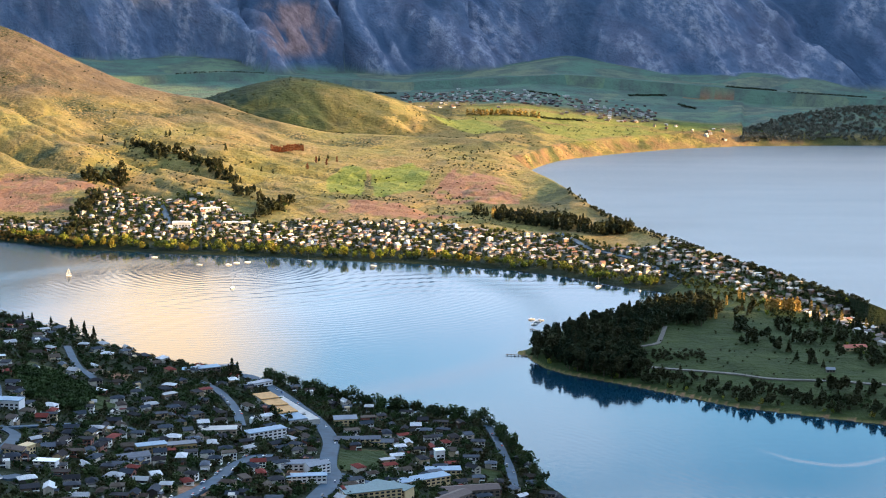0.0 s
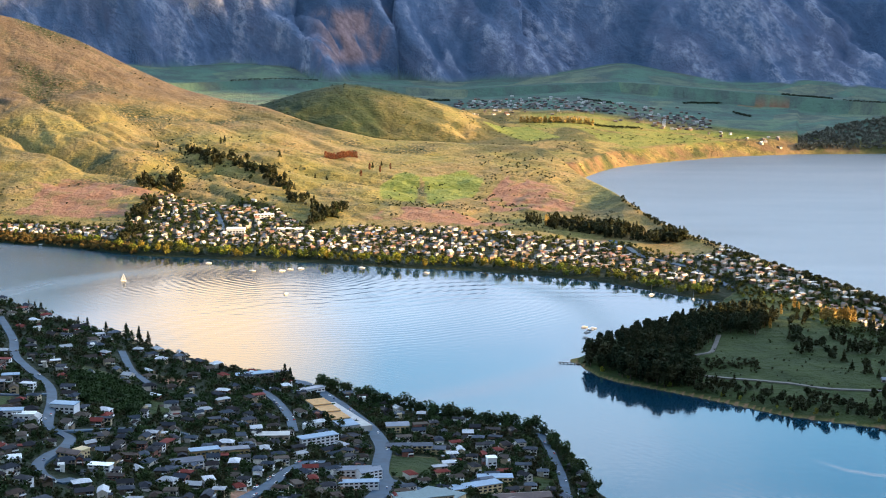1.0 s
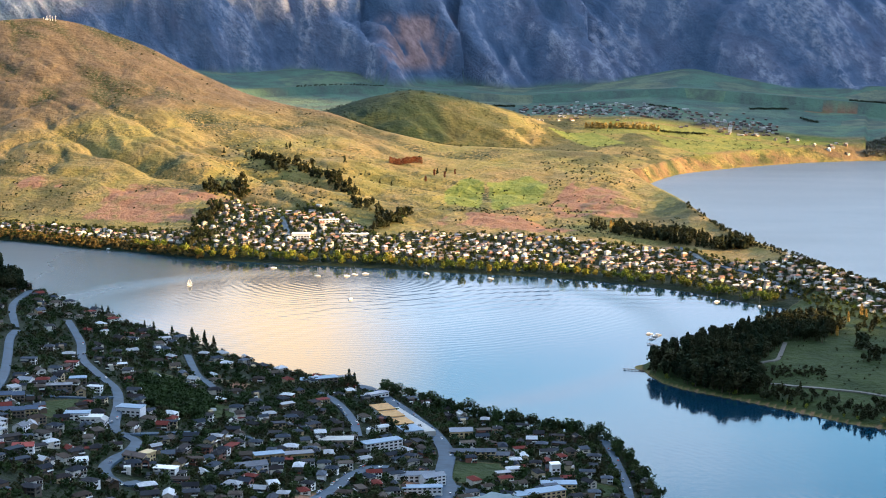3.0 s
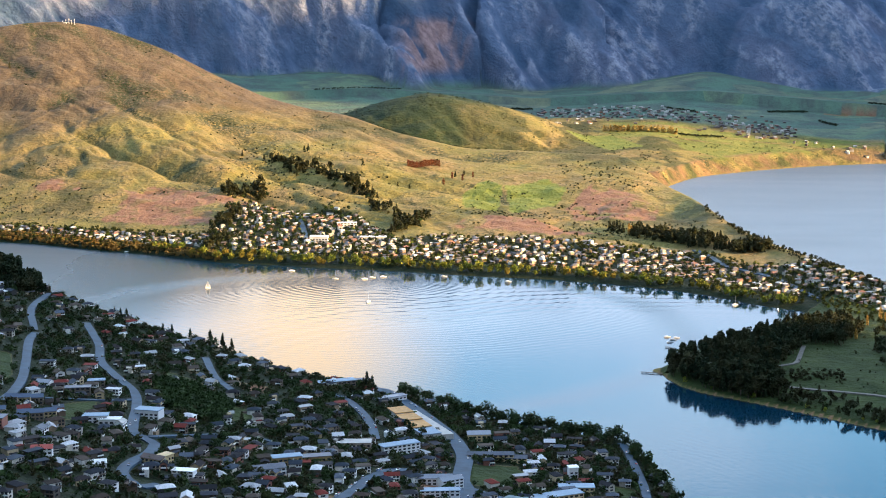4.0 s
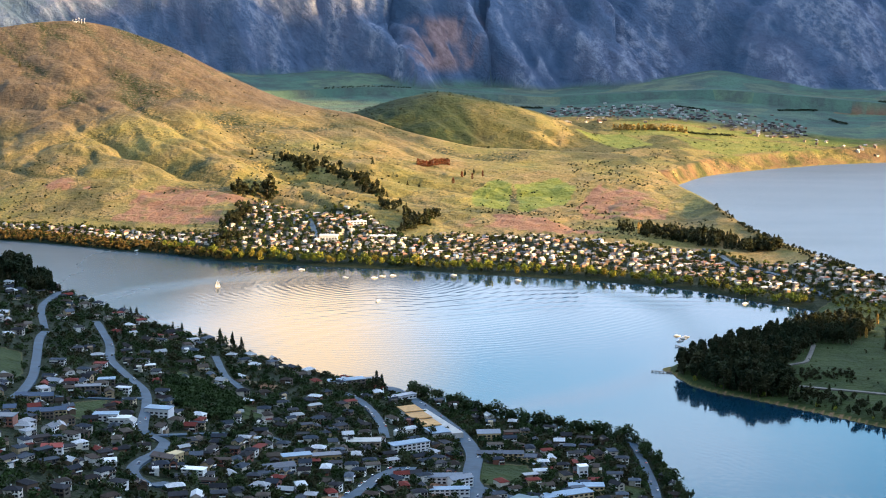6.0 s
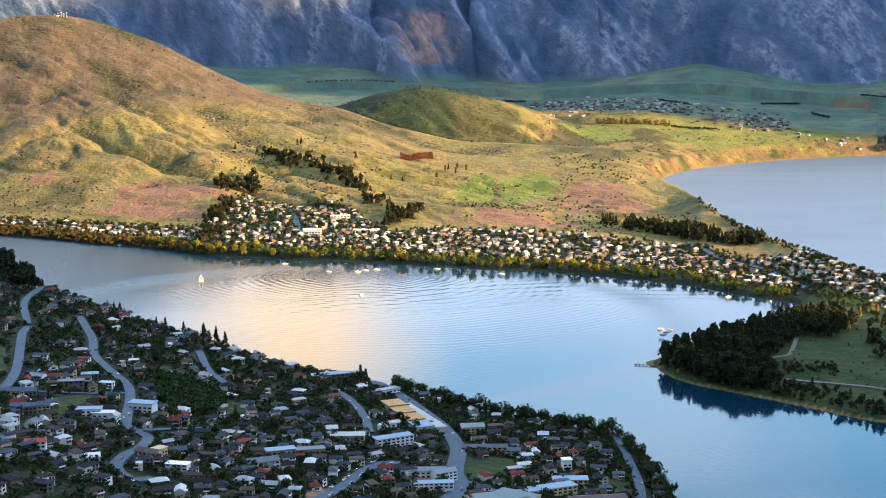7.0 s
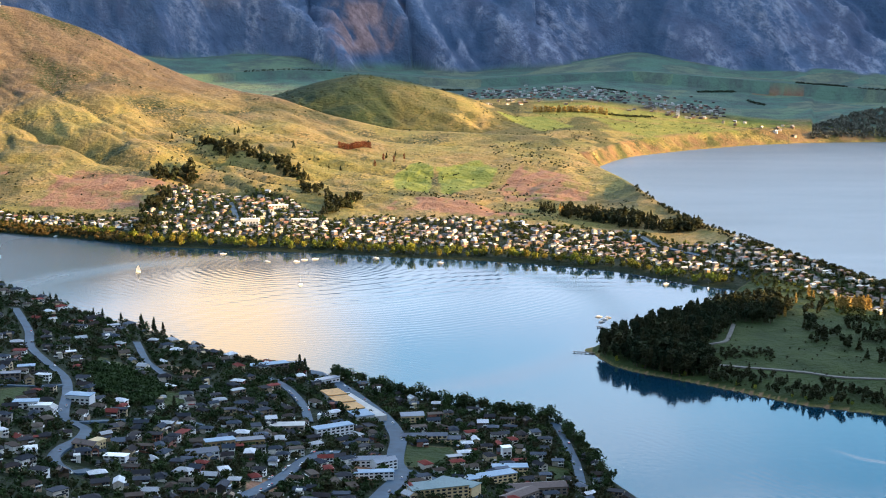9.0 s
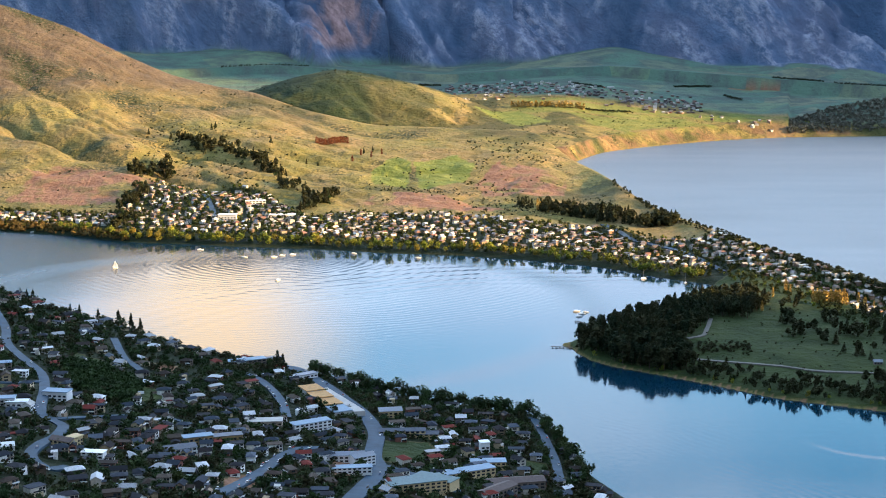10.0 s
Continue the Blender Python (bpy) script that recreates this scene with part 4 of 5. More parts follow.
MAIN = [(-7.05, 1768), (-6.66, 1745), (-6.32, 1723), (-5.61, 1668), (-5.0, 1617), (-4.47, 1573), (-4.07, 1522), (-3.9, 1474), (-3.99, 1420), (-4.02, 1383), (-3.87, 1356), (-3.96, 1315), (-4.32, 1277), (-4.9, 1220)]
WINDING = [(-16.75, 1900), (-16.58, 1845), (-16.34, 1763), (-16.3, 1670), (-15.8, 1599), (-15.24, 1538), (-15.17, 1468), (-15.31, 1396), (-15.28, 1358), (-14.97, 1344), (-14.61, 1330), (-14.85, 1288), (-15.38, 1251), (-15.72, 1214), (-15.53, 1188), (-15.02, 1181), (-14.49, 1195)]
SIDE = [(-8.6, 1700), (-8.25, 1687), (-7.82, 1662), (-7.39, 1613), (-7.13, 1564), (-7.01, 1510)]
PARKING = [(-5.4, 1400), (-6.36, 1392), (-7.17, 1348), (-7.89, 1284), (-8.69, 1230), (-9.4, 1190)]
LAKESIDE = [(1.55, 1598), (1.8, 1560), (2.1, 1500), (2.35, 1453), (2.5, 1400)]
road("wide grey main road curving through the town", MAIN, 15.0)
road("grey winding residential street on the slope", WINDING, 9.0)
road("grey residential street on the upper slope", [(-18.42, 1784), (-18.64, 1730), (-18.77, 1604), (-18.92, 1510), (-19.25, 1435), (-19.6, 1390)], 8.5, marks=False)
road("narrow grey lane across the slope", [(-19.26, 1420), (-17.87, 1444), (-16.21, 1476), (-15.29, 1504)], 5.0, marks=False)
road("grey side street lined with parked cars", SIDE, 9.0, marks=False)
road("grey street with cars parked along it", PARKING, 10.0, marks=False)
road("grey road beside the field", [(-3.87, 1361), (-3.51, 1356), (-3.15, 1346), (-2.16, 1332), (-1.0, 1300)], 10.0, marks=False)
road("pale lakeside road under trees", LAKESIDE, 8.0, marks=False)
road("grey road end above the lake", [(-17.7, 2120), (-17.99, 2085), (-18.4, 1989), (-18.54, 1918), (-18.45, 1800)], 8.0, marks=False)
road("short grey street below the lawn", [(-12.8, 1789), (-12.49, 1687), (-12.17, 1654), (-11.88, 1627)], 8.0, marks=False)
road("grey cross street on the slope", [(-15.0, 1350), (-13.66, 1386), (-12.08, 1427), (-11.02, 1436), (-9.8, 1420)], 6.0, marks=False)
road("suburban road across the far shore", [(3.92, 2717), (4.82, 2598), (6.35, 2514), (7.37, 2430), (8.01, 2358)], 9.0, marks=False)
road("short suburban road on the far hill", [(-9.6, 2990), (-9.41, 2895), (-9.29, 2830)], 9.0, marks=False)
road("pale path along the golf links", [(7.2, 1830), (8.46, 1817), (10.12, 1804), (11.36, 1793), (12.91, 1790), (15.5, 1780)], 4.5, "path", GRAVEL, False)
road("pale path beside the pines", [(7.63, 2011), (7.51, 1959), (7.35, 1917), (6.85, 1900)], 5.0, "path", GRAVEL, False)


LINES = np.array([(q.x, q.y, width * 0.5) for line, width in ROADS for q in line])


def road_gap(p):
    """How far a point lies from the nearest road's edge."""
    return float((np.hypot(LINES[:, 0] - p.x, LINES[:, 1] - p.y) - LINES[:, 2]).min())


# ---- houses ----


def gable(w, d, h, rise, over=0.5):
    """A pitched roof slab with eaves and closed gables."""
    bm = bmesh.new()
    x, y, t = w / 2 + over, d / 2 + over, 0.25
    pts = [(-x, -y, h), (-x, y, h), (-x, 0, h + rise), (x, -y, h), (x, y, h), (x, 0, h + rise)]
    v = [bm.verts.new(p) for p in pts] + [bm.verts.new((a, b, c - t)) for a, b, c in pts]
    for f in ((0, 3, 5, 2), (2, 5, 4, 1), (6, 8, 11, 9), (8, 7, 10, 11), (0, 2, 8, 6), (2, 1, 7, 8), (3, 9, 11, 5), (5, 11, 10, 4), (0, 6, 9, 3), (1, 4, 10, 7)):
        bm.faces.new([v[i] for i in f])
    return bm


def hip(w, d, h, rise, over=0.5):
    bm = bmesh.new()
    x, y, k = w / 2 + over, d / 2 + over, max(w - d, 0.6) / 2
    v = [bm.verts.new(p) for p in ((-x, -y, h), (x, -y, h), (x, y, h), (-x, y, h), (-k, 0, h + rise), (k, 0, h + rise), (-x, -y, h - 0.25), (x, -y, h - 0.25), (x, y, h - 0.25), (-x, y, h - 0.25))]
    for f in ((0, 1, 5, 4), (1, 2, 5), (2, 3, 4, 5), (3, 0, 4), (0, 6, 7, 1), (1, 7, 8, 2), (2, 8, 9, 3), (3, 9, 6, 0), (6, 9, 8, 7)):
        bm.faces.new([v[i] for i in f])
    return bm


def wall_body(w, d, h, rise, wing=None):
    """Walls down into the slope, with gable ends."""
    bm = bmesh.new()
    x, y = w / 2, d / 2
    v = [bm.verts.new(p) for p in ((-x, -y, -4), (x, -y, -4), (x, y, -4), (-x, y, -4), (-x, -y, h), (x, -y, h), (x, y, h), (-x, y, h), (-x, 0, h + rise), (x, 0, h + rise))]
    for f in ((0, 1, 5, 4), (2, 3, 7, 6), (1, 2, 6, 9, 5), (3, 0, 4, 8, 7), (4, 5, 9, 8), (6, 7, 8, 9)):
        bm.faces.new([v[i] for i in f])
    if wing:
        box(bm, *wing)
    return bm


def house_form(i, style, walls, roofs, label, windows, kind_name="house"):
    """A house of one of five builds; near ones carry windows, door, balcony, garage and chimney."""
    g = random.Random(900 + i)
    near = windows > 1
    w, d = (g.uniform(9.5, 14), g.uniform(6.5, 8.5)) if near else (g.uniform(7, 12.5), g.uniform(4.8, 6.5))
    h = g.choice((3.0, 5.2, 5.6, 5.4)) if near else g.choice((2.6, 2.9, 4.4, 5.0))
    rise = g.uniform(1.5, 2.6)
    e = new(kind_name)
    front = -d / 2
    top = None
    if style == "flat":
        part("wall", boxes((-w / 2, w / 2, -d / 2, d / 2, -4, h), (-w / 2 + 1, w / 5, -d / 2 - 2.5, d / 2 - 1, -4, h * 0.52)), walls, e)
        top = part("roof", boxes((-w / 2 - 0.5, w / 2 + 0.5, -d / 2 - 0.6, d / 2 + 0.5, h, h + 0.35)), roofs, e)
        part("roof_terrace", boxes((-w / 2 + 0.8, w / 5 + 0.2, -d / 2 - 2.7, -d / 2, h * 0.52, h * 0.52 + 0.25)), CONCRETE, e)
        part("balustrade", boxes((-w / 2 + 0.8, w / 5 + 0.2, -d / 2 - 2.75, -d / 2 - 2.6, h * 0.52 + 0.25, h * 0.52 + 1.2)), GLASS, e)
    elif style == "hip":
        part("wall", boxes((-w / 2, w / 2, -d / 2, d / 2, -4, h - 0.05)), walls, e)
        top = part("roof", hip(w, d, h, rise), roofs, e)
    elif style == "split":
        k = w * 0.52
        part("wall", wall_body(k, d, h, rise - 0.3), walls, e).matrix_basis = Matrix.Translation((-w / 2 + k / 2, 0, 0)) @ Matrix.Rotation(math.pi / 2, 4, "Z") @ Matrix.Diagonal((d / k * 1.25, k / d, 1, 1))
        top = part("roof", gable(d * 1.25, k, h, rise), roofs, e)
        top.matrix_basis = Matrix.Translation((-w / 2 + k / 2, 0, 0)) @ Matrix.Rotation(math.pi / 2, 4, "Z")
        part("wing_wall", wall_body(w - k, d * 0.8, h * 0.6, rise * 0.6 - 0.2), walls, e).location = (w / 2 - (w - k) / 2, 0.4, 0)
        part("wing_roof", gable(w - k, d * 0.8, h * 0.6, rise * 0.6), roofs, e).location = (w / 2 - (w - k) / 2 + 0.3, 0.4, 0)
        front = -d * 0.625
    else:
        porch = i % 2 == 1
        part("wall", wall_body(w, d, h, rise - 0.3, (-w / 2 + 1, 0, -d / 2 - 3, -d / 2 + 1, -4, h * 0.55) if porch else None), walls, e)
        top = part("roof", gable(w, d, h, rise), roofs, e)
        if porch:
            part("porch_roof", boxes((-w / 2 + 0.6, 0.4, -d / 2 - 3.4, -d / 2 + 0.1, h * 0.55, h * 0.55 + 0.22)), roofs, e)
    floors = (0.7, 3.3) if h > 5 else (0.7,)
    for z in floors[:windows]:
        if style == "split":
            part("window", boxes((-w * 0.42, -w * 0.08, front - 0.06, front + 0.12, z, z + 1.7)), GLASS, e)
        else:
            part("window", boxes((w * 0.06, w * 0.24, -d / 2 - 0.06, -d / 2 + 0.1, z, z + 1.6)), GLASS, e)
            part("window", boxes((w * 0.29, w * 0.45, -d / 2 - 0.06, -d / 2 + 0.1, z, z + 1.6)), GLASS, e)
        if style != "split":
            part("window", boxes((w / 2 - 0.1, w / 2 + 0.06, -d * 0.25, d * 0.2, z, z + 1.4)), GLASS, e)
    if near:
        if len(floors) > 1 and style in ("hip", "gable", "split"):
            x0, x1 = (-w * 0.46, -w * 0.04) if style == "split" else (w * 0.03, w * 0.48)
            part("balcony", boxes((x0, x1, front - 1.5, front, 2.75, 2.95), (x0, x1, front - 1.5, front - 1.4, 2.95, 3.8)), WHITE if i % 2 else TIMBER, e)
        if style == "hip":
            part("garage", boxes((-w / 2 - 4.2, -w / 2, -d * 0.3, d * 0.35, -4, 2.6)), walls, e)
            part("garage_roof", boxes((-w / 2 - 4.5, -w / 2, -d * 0.3 - 0.3, d * 0.35 + 0.3, 2.6, 2.85)), roofs, e)
        part("door", boxes((-w * 0.06 + 0.4, w * 0.04 + 0.4, -d / 2 - 0.08, -d / 2 + 0.1, -0.2, 2.0)), DOOR, e)
        if i % 3 == 0 and style != "flat":
            part("chimney", boxes((-w * 0.2, -w * 0.2 + 0.9, 0.6, 1.4, h - 0.5, h + rise + 0.8)), CONCRETE, e)
    return tagged(e, label, "house")


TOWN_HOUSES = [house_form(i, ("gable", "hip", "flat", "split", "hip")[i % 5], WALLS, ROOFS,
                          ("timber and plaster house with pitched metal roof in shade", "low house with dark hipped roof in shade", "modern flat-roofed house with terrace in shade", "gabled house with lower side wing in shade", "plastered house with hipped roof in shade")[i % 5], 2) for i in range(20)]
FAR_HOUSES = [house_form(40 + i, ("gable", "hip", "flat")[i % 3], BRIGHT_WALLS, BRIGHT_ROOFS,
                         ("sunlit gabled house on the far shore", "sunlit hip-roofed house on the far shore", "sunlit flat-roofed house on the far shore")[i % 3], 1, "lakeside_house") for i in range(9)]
USED = set()
SPOTS = [Vector((0, 0))]


MANY = {}


def put_house(forms, az, r, turn, group, most=300):
    i = rng.randrange(len(forms))
    p = at(az, r)
    m = Matrix.Translation(p) @ Matrix.Rotation(radians(turn), 4, "Z")
    key = (id(forms), i)
    count = MANY.setdefault(id(forms), [0])
    count[0] += 1
    if key in USED and count[0] > most:
        count.append((i, m))
        return None
    if key in USED:
        ob = copy_thing(forms[i], m)
    else:
        USED.add(key)
        ob = forms[i]
        ob.matrix_world = m
    return tagged(ob, group=group)


def join_rest(forms, name, label, swap):
    """The houses past the counted ones, in one mesh."""
    vs, fs, ms, k = [], [], [], 0
    slots = []
    for i, m in MANY[id(forms)][1:]:
        for c in forms[i].children_recursive:
            material = swap.get(c.data.materials[0].name, c.data.materials[0])
            if material not in slots:
                slots.append(material)
            v = [m @ q.co for q in c.data.vertices]
            vs += [tuple(q) for q in v]
            for f in c.data.polygons:
                fs.append([k + j for j in f.vertices])
                ms.append(slots.index(material))
            k += len(v)
    me = bpy.data.meshes.new(name)
    me.from_pydata(vs, [], fs)
    for material in slots:
        me.materials.append(material)
    me.polygons.foreach_set("material_index", ms)
    return tagged(new(name, me), label, "houses", kind="stuff")


BUSHY = [(-14.51, 1611), (-13.35, 1622), (-12.31, 1576), (-11.79, 1537), (-12.46, 1468), (-13.9, 1466), (-14.4, 1524)]
KEEP_CLEAR = [*LAWN, *EARTH, BUSHY,
              [(-6.3, 1660), (-5.4, 1660), (-4.7, 1530), (-5.8, 1495)], [(-6.7, 1500), (-5.7, 1520), (-5.7, 1460), (-6.6, 1425)], [(-3.8, 1600), (-3.0, 1600), (-3.0, 1540), (-3.8, 1535)],
              *[[(a - 0.35, q - 14), (a + 0.35, q - 14), (a + 0.35, q + 14), (a - 0.35, q + 14)] for a, q in ((-19.3, 1388), (-18.87, 1398), (-18.45, 1408), (-19.7, 1330), (-18.92, 1334), (-18.47, 1344), (-18.04, 1358), (-16.08, 1366), (-15.72, 1362), (-14.62, 1258), (-14.25, 1268), (-18.37, 1222), (-16.66, 1212), (-13.63, 1238), (-17.18, 1490), (-16.48, 1540), (-18.2, 1494), (-18.41, 1288))],
              [(-3.6, 1505), (-1.8, 1505), (-1.8, 1470), (-3.6, 1470)], [(-2.9, 1310), (-0.9, 1340), (0.4, 1425), (0.5, 1370), (-0.8, 1290), (-2.9, 1250)], [(-5.6, 1385), (-4.1, 1385), (-4.1, 1290), (-5.6, 1290)]]


def free(az, r, gap, margin=5.0):
    if any(bool(within(np.array([az]), np.array([r]), p)[0]) for p in KEEP_CLEAR):
        return False
    p = Vector((r * math.sin(radians(az)), r * math.cos(radians(az))))
    if any((p - q).length < gap for q in SPOTS) or road_gap(p) < margin:
        return False
    SPOTS.append(p)
    return True


def town_houses():
    n = 0
    for k in range(9000):
        az = rng.uniform(-21.5, 4.2)
        edge = float(along(np.array([az]), TOWN_EDGE)[0])
        near = 1040 if k > 3000 else 1150
        r = math.sqrt(rng.uniform(near ** 2, (edge - 14 if k > 3000 else min(edge - 14, 1560)) ** 2))
        if n < 600 and free(az, r, 16.5, 8.5):
            turn = -az * 1.5 + 25 * math.sin(r / 160 + az * 0.3) + rng.choice((0, 0, 0, 90, -60)) + rng.uniform(-12, 12)
            put_house(TOWN_HOUSES, az, r, turn, "houses on the near slope", 250)
            n += 1
    print("town houses", n)


def far_houses():
    n = 0
    for _ in range(9000):
        az = rng.uniform(-20.5, 15.5) if rng.random() < 0.86 else rng.uniform(-12.2, -6.2)
        k = float(along(np.array([az]), ARM_SHORE)[0])
        deep = float(along(np.array([az]), SUBURB)[0])
        ridge = float(along(np.array([az]), RIDGE)[0])
        lo, hi = k + (70 if az > -14 else 45), min(k + deep, ridge - 25)
        if az > 7.6:
            lo, hi = ridge - 150, ridge - 8
        r = rng.uniform(lo, hi)
        if -12.9 < az < -11.9 and rng.random() < 0.7:
            continue
        if n < 880 and free(az, r, 11.0, 5.0):
            put_house(FAR_HOUSES, az, r, 38 - az + 14 * math.sin(az * 1.7 + r / 90) + rng.choice((0, 0, 90)) + rng.uniform(-10, 10), "houses along the far shore")
            n += 1
    print("far houses", n)


town_houses()
far_houses()
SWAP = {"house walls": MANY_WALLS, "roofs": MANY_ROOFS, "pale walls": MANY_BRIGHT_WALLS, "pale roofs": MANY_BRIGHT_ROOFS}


# ---- larger buildings of the town ----


def block(label, az, r, turn, w, d, h, walls, roofs, floors=2, bays=6, flat=True, name="building"):
    """A long building with a row of windows on each floor."""
    e = new(name)
    part("wall", boxes((-w / 2, w / 2, -d / 2, d / 2, -5, h)) if flat else wall_body(w, d, h, 2.0), walls, e)
    part("roof", boxes((-w / 2 - 0.6, w / 2 + 0.6, -d / 2 - 0.6, d / 2 + 0.6, h, h + 0.5)) if flat else gable(w, d, h, 2.3), roofs, e)
    pane = mesh("window", boxes((-w / bays * 0.3, w / bays * 0.3, -0.08, 0.1, 0, 1.5)), GLASS)
    for f in range(floors):
        for b in range(bays):
            ob = part("window", pane, GLASS, e)
            ob.location = (-w / 2 + (b + 0.5) * w / bays, -d / 2, 0.9 + f * 2.8)
    e.matrix_world = Matrix.Translation(at(az, r)) @ Matrix.Rotation(radians(turn), 4, "Z")
    return tagged(e, label, "building")


CREAM = plain_mat("cream plaster", (0.55, 0.42, 0.22), 0.85, 0.12)
PALEWALL = plain_mat("white plaster", (0.70, 0.69, 0.67), 0.85, 0.08)
SLATE = plain_mat("dark slate roof", (0.10, 0.11, 0.13), 0.6, 0.2)
PALEBLUE = plain_mat("pale blue-grey metal roof", (0.22, 0.29, 0.36), 0.7, 0.12)
GREENROOF = plain_mat("green-grey metal roof", (0.14, 0.19, 0.19), 0.75, 0.15)
OCHRE = plain_mat("ochre plaster", (0.42, 0.33, 0.18), 0.9, 0.15)
BLUEROOF = plain_mat("slate-blue metal roof", (0.06, 0.085, 0.13), 0.6, 0.15)
REDROOF = plain_mat("red tiled roof", (0.35, 0.08, 0.06), 0.75, 0.2)
BROWNROOF = plain_mat("brown tiled roof", (0.09, 0.065, 0.055), 0.7, 0.2)


def long_hall():
    """The long stepped building with raw timber roofs and a pale apron."""
    e = new("building")
    for i in range(4):
        y = 34 - 24 * i
        part("wall", boxes((-9, 9, y - 11.5, y + 11.5, -6, 5.5 - i * 1.2)), CONCRETE, e)
        part("roof", boxes((-9.6, 9.6, y - 11.8, y + 11.8, 5.5 - i * 1.2, 6.3 - i * 1.2)), ORANGE if i < 3 else PALEBLUE, e, "" if i < 3 else "pale metal roof")
    part("apron", boxes((9.5, 21, -52, 44, -6, 1.2)), CONCRETE, e, "pale concrete apron")
    e.matrix_world = Matrix.Translation(at(-5.7, 1592, 2.5)) @ Matrix.Rotation(radians(27), 4, "Z")
    tagged(e, "long stepped hall with raw orange timber roofs", "building")


long_hall()
block("white three-storey apartment block with pale roof", -6.18, 1470, 32, 36, 12, 8.5, PALEWALL, PALEBLUE, 3, 8)
block("cream yellow two-storey house block with grey roof", -3.42, 1568, 10, 22, 15, 7, CREAM, STEEL, 2, 5, False)
block("long cream terrace with dark roof beside the field", -3.0, 1487, 4, 42, 9, 5.5, CREAM, SLATE, 2, 9, False)
block("long cream terrace end with dark roof", -2.15, 1487, 0, 22, 9, 5.0, CREAM, SLATE, 2, 5, False)
block("white terraced apartments with grey gabled roof", -5.05, 1362, 6, 34, 11, 6.5, PALEWALL, STEEL, 2, 8, False)
block("white apartments with steep grey roof", -4.42, 1358, 34, 20, 11, 8, PALEWALL, STEEL, 3, 5, False)
block("row of white terraced units with white roofs", -4.95, 1318, 8, 40, 9, 5, PALEWALL, PALEBLUE, 2, 10)
block("hotel with cream walls and green-grey roof", -2.55, 1290, 20, 46, 20, 9, CREAM, GREENROOF, 3, 10)
block("hotel wing with cream walls and green-grey roof", -1.85, 1312, -30, 36, 15, 8, CREAM, GREENROOF, 3, 8)
block("long cream building with pale blue metal roof", -0.72, 1362, 28, 46, 13, 6, CREAM, PALEBLUE, 2, 10)
block("long cream building with pale blue metal roof", 0.0, 1402, 5, 30, 12, 6, CREAM, PALEBLUE, 2, 7)
block("narrow white tower house among lower roofs", -0.13, 1446, 15, 8, 8, 12, PALEWALL, WHITE, 3, 2)
block("dark brown tiled lodge building", 0.9, 1345, 12, 50, 16, 7, TIMBER, BROWNROOF, 2, 10, False)
block("dark brown tiled lodge building", 0.3, 1310, 50, 36, 14, 7, TIMBER, BROWNROOF, 2, 8, False)
block("long low apartments stepping along the crest", -8.35, 1745, 25, 40, 12, 6, TIMBER, PALEBLUE, 2, 8)
block("dark apartments above the lake edge", -7.6, 1762, 6, 30, 10, 7, CREAM, SLATE, 2, 8)
block("long dark-roofed building beside the main road", -6.5, 1702, 38, 36, 9, 4, PALEWALL, STEEL, 1, 8)
block("white split-level house with balconies", -14.75, 1438, -10, 22, 12, 8, PALEWALL, PALEBLUE, 2, 5)
block("white split-level house with pale roofs", -16.55, 1372, 8, 20, 10, 6.5, PALEWALL, PALEBLUE, 2, 5)
block("large house with blue-grey roof and white walls", -10.75, 1300, 25, 26, 14, 6, PALEWALL, SLATE, 2, 6, False)
block("brick apartments on the slope", -20.0, 1290, 0, 22, 12, 7, plain_mat("brick", (0.28, 0.13, 0.09), 0.9, 0.15), SLATE, 2, 6)
for az, r in ((-19.3, 1388), (-18.87, 1398), (-18.45, 1408), (-19.7, 1330), (-18.92, 1334), (-18.47, 1344), (-18.04, 1358)):
    block("dark townhouse unit with blue-grey gabled roof", az, r, 16, 9.5, 9, 6.5, OCHRE if r % 4 else TIMBER, BLUEROOF, 2, 3, False, "townhouse")
block("white stepped villa with several gables", -16.08, 1366, 4, 17, 9, 7, PALEWALL, PALEWALL, 2, 4)
block("white gabled villa beside the street", -15.72, 1362, 86, 10, 7, 7, PALEWALL, CONCRETE, 2, 3, False)
block("cream stepped villa beside the street", -14.62, 1258, -25, 20, 9, 6, CREAM, BROWNROOF, 2, 5, False)
block("cream wing of a stepped villa", -14.25, 1268, 60, 10, 8, 7.5, CREAM, CREAM, 2, 3)
block("white house with red gabled roof", -18.37, 1222, 12, 15, 8, 5, PALEWALL, REDROOF, 2, 4, False)
block("white house with white gabled roof", -16.66, 1212, 20, 17, 9, 4, PALEWALL, WHITE, 1, 4, False)
block("low white house with flat white roof", -13.63, 1238, -8, 17, 8, 5, PALEWALL, WHITE, 2, 4)
block("long dark timber house with flat roof", -17.18, 1490, 12, 26, 9, 5.5, TIMBER, SLATE, 2, 6)
block("dark house with pale flat roof and large windows", -16.48, 1540, 14, 15, 9, 6, TIMBER, PALEBLUE, 2, 4)
block("pale house with grey gabled roof", -18.2, 1494, -12, 13, 9, 5, PALEWALL, STEEL, 2, 3, False)
block("white house with dark steep gabled roof", -18.41, 1288, 80, 11, 9, 6, PALEWALL, SLATE, 2, 3, False)
block("timber apartments with flat roofs on the slope", -9.2, 1368, 18, 30, 10, 7, plain_mat("ochre cladding", (0.34, 0.24, 0.10), 0.9, 0.2), SLATE, 2, 7)
block("timber apartments with flat roofs on the slope", -10.1, 1350, 22, 24, 10, 7, plain_mat("ochre boards", (0.32, 0.22, 0.10), 0.9, 0.2), PALEBLUE, 2, 6)
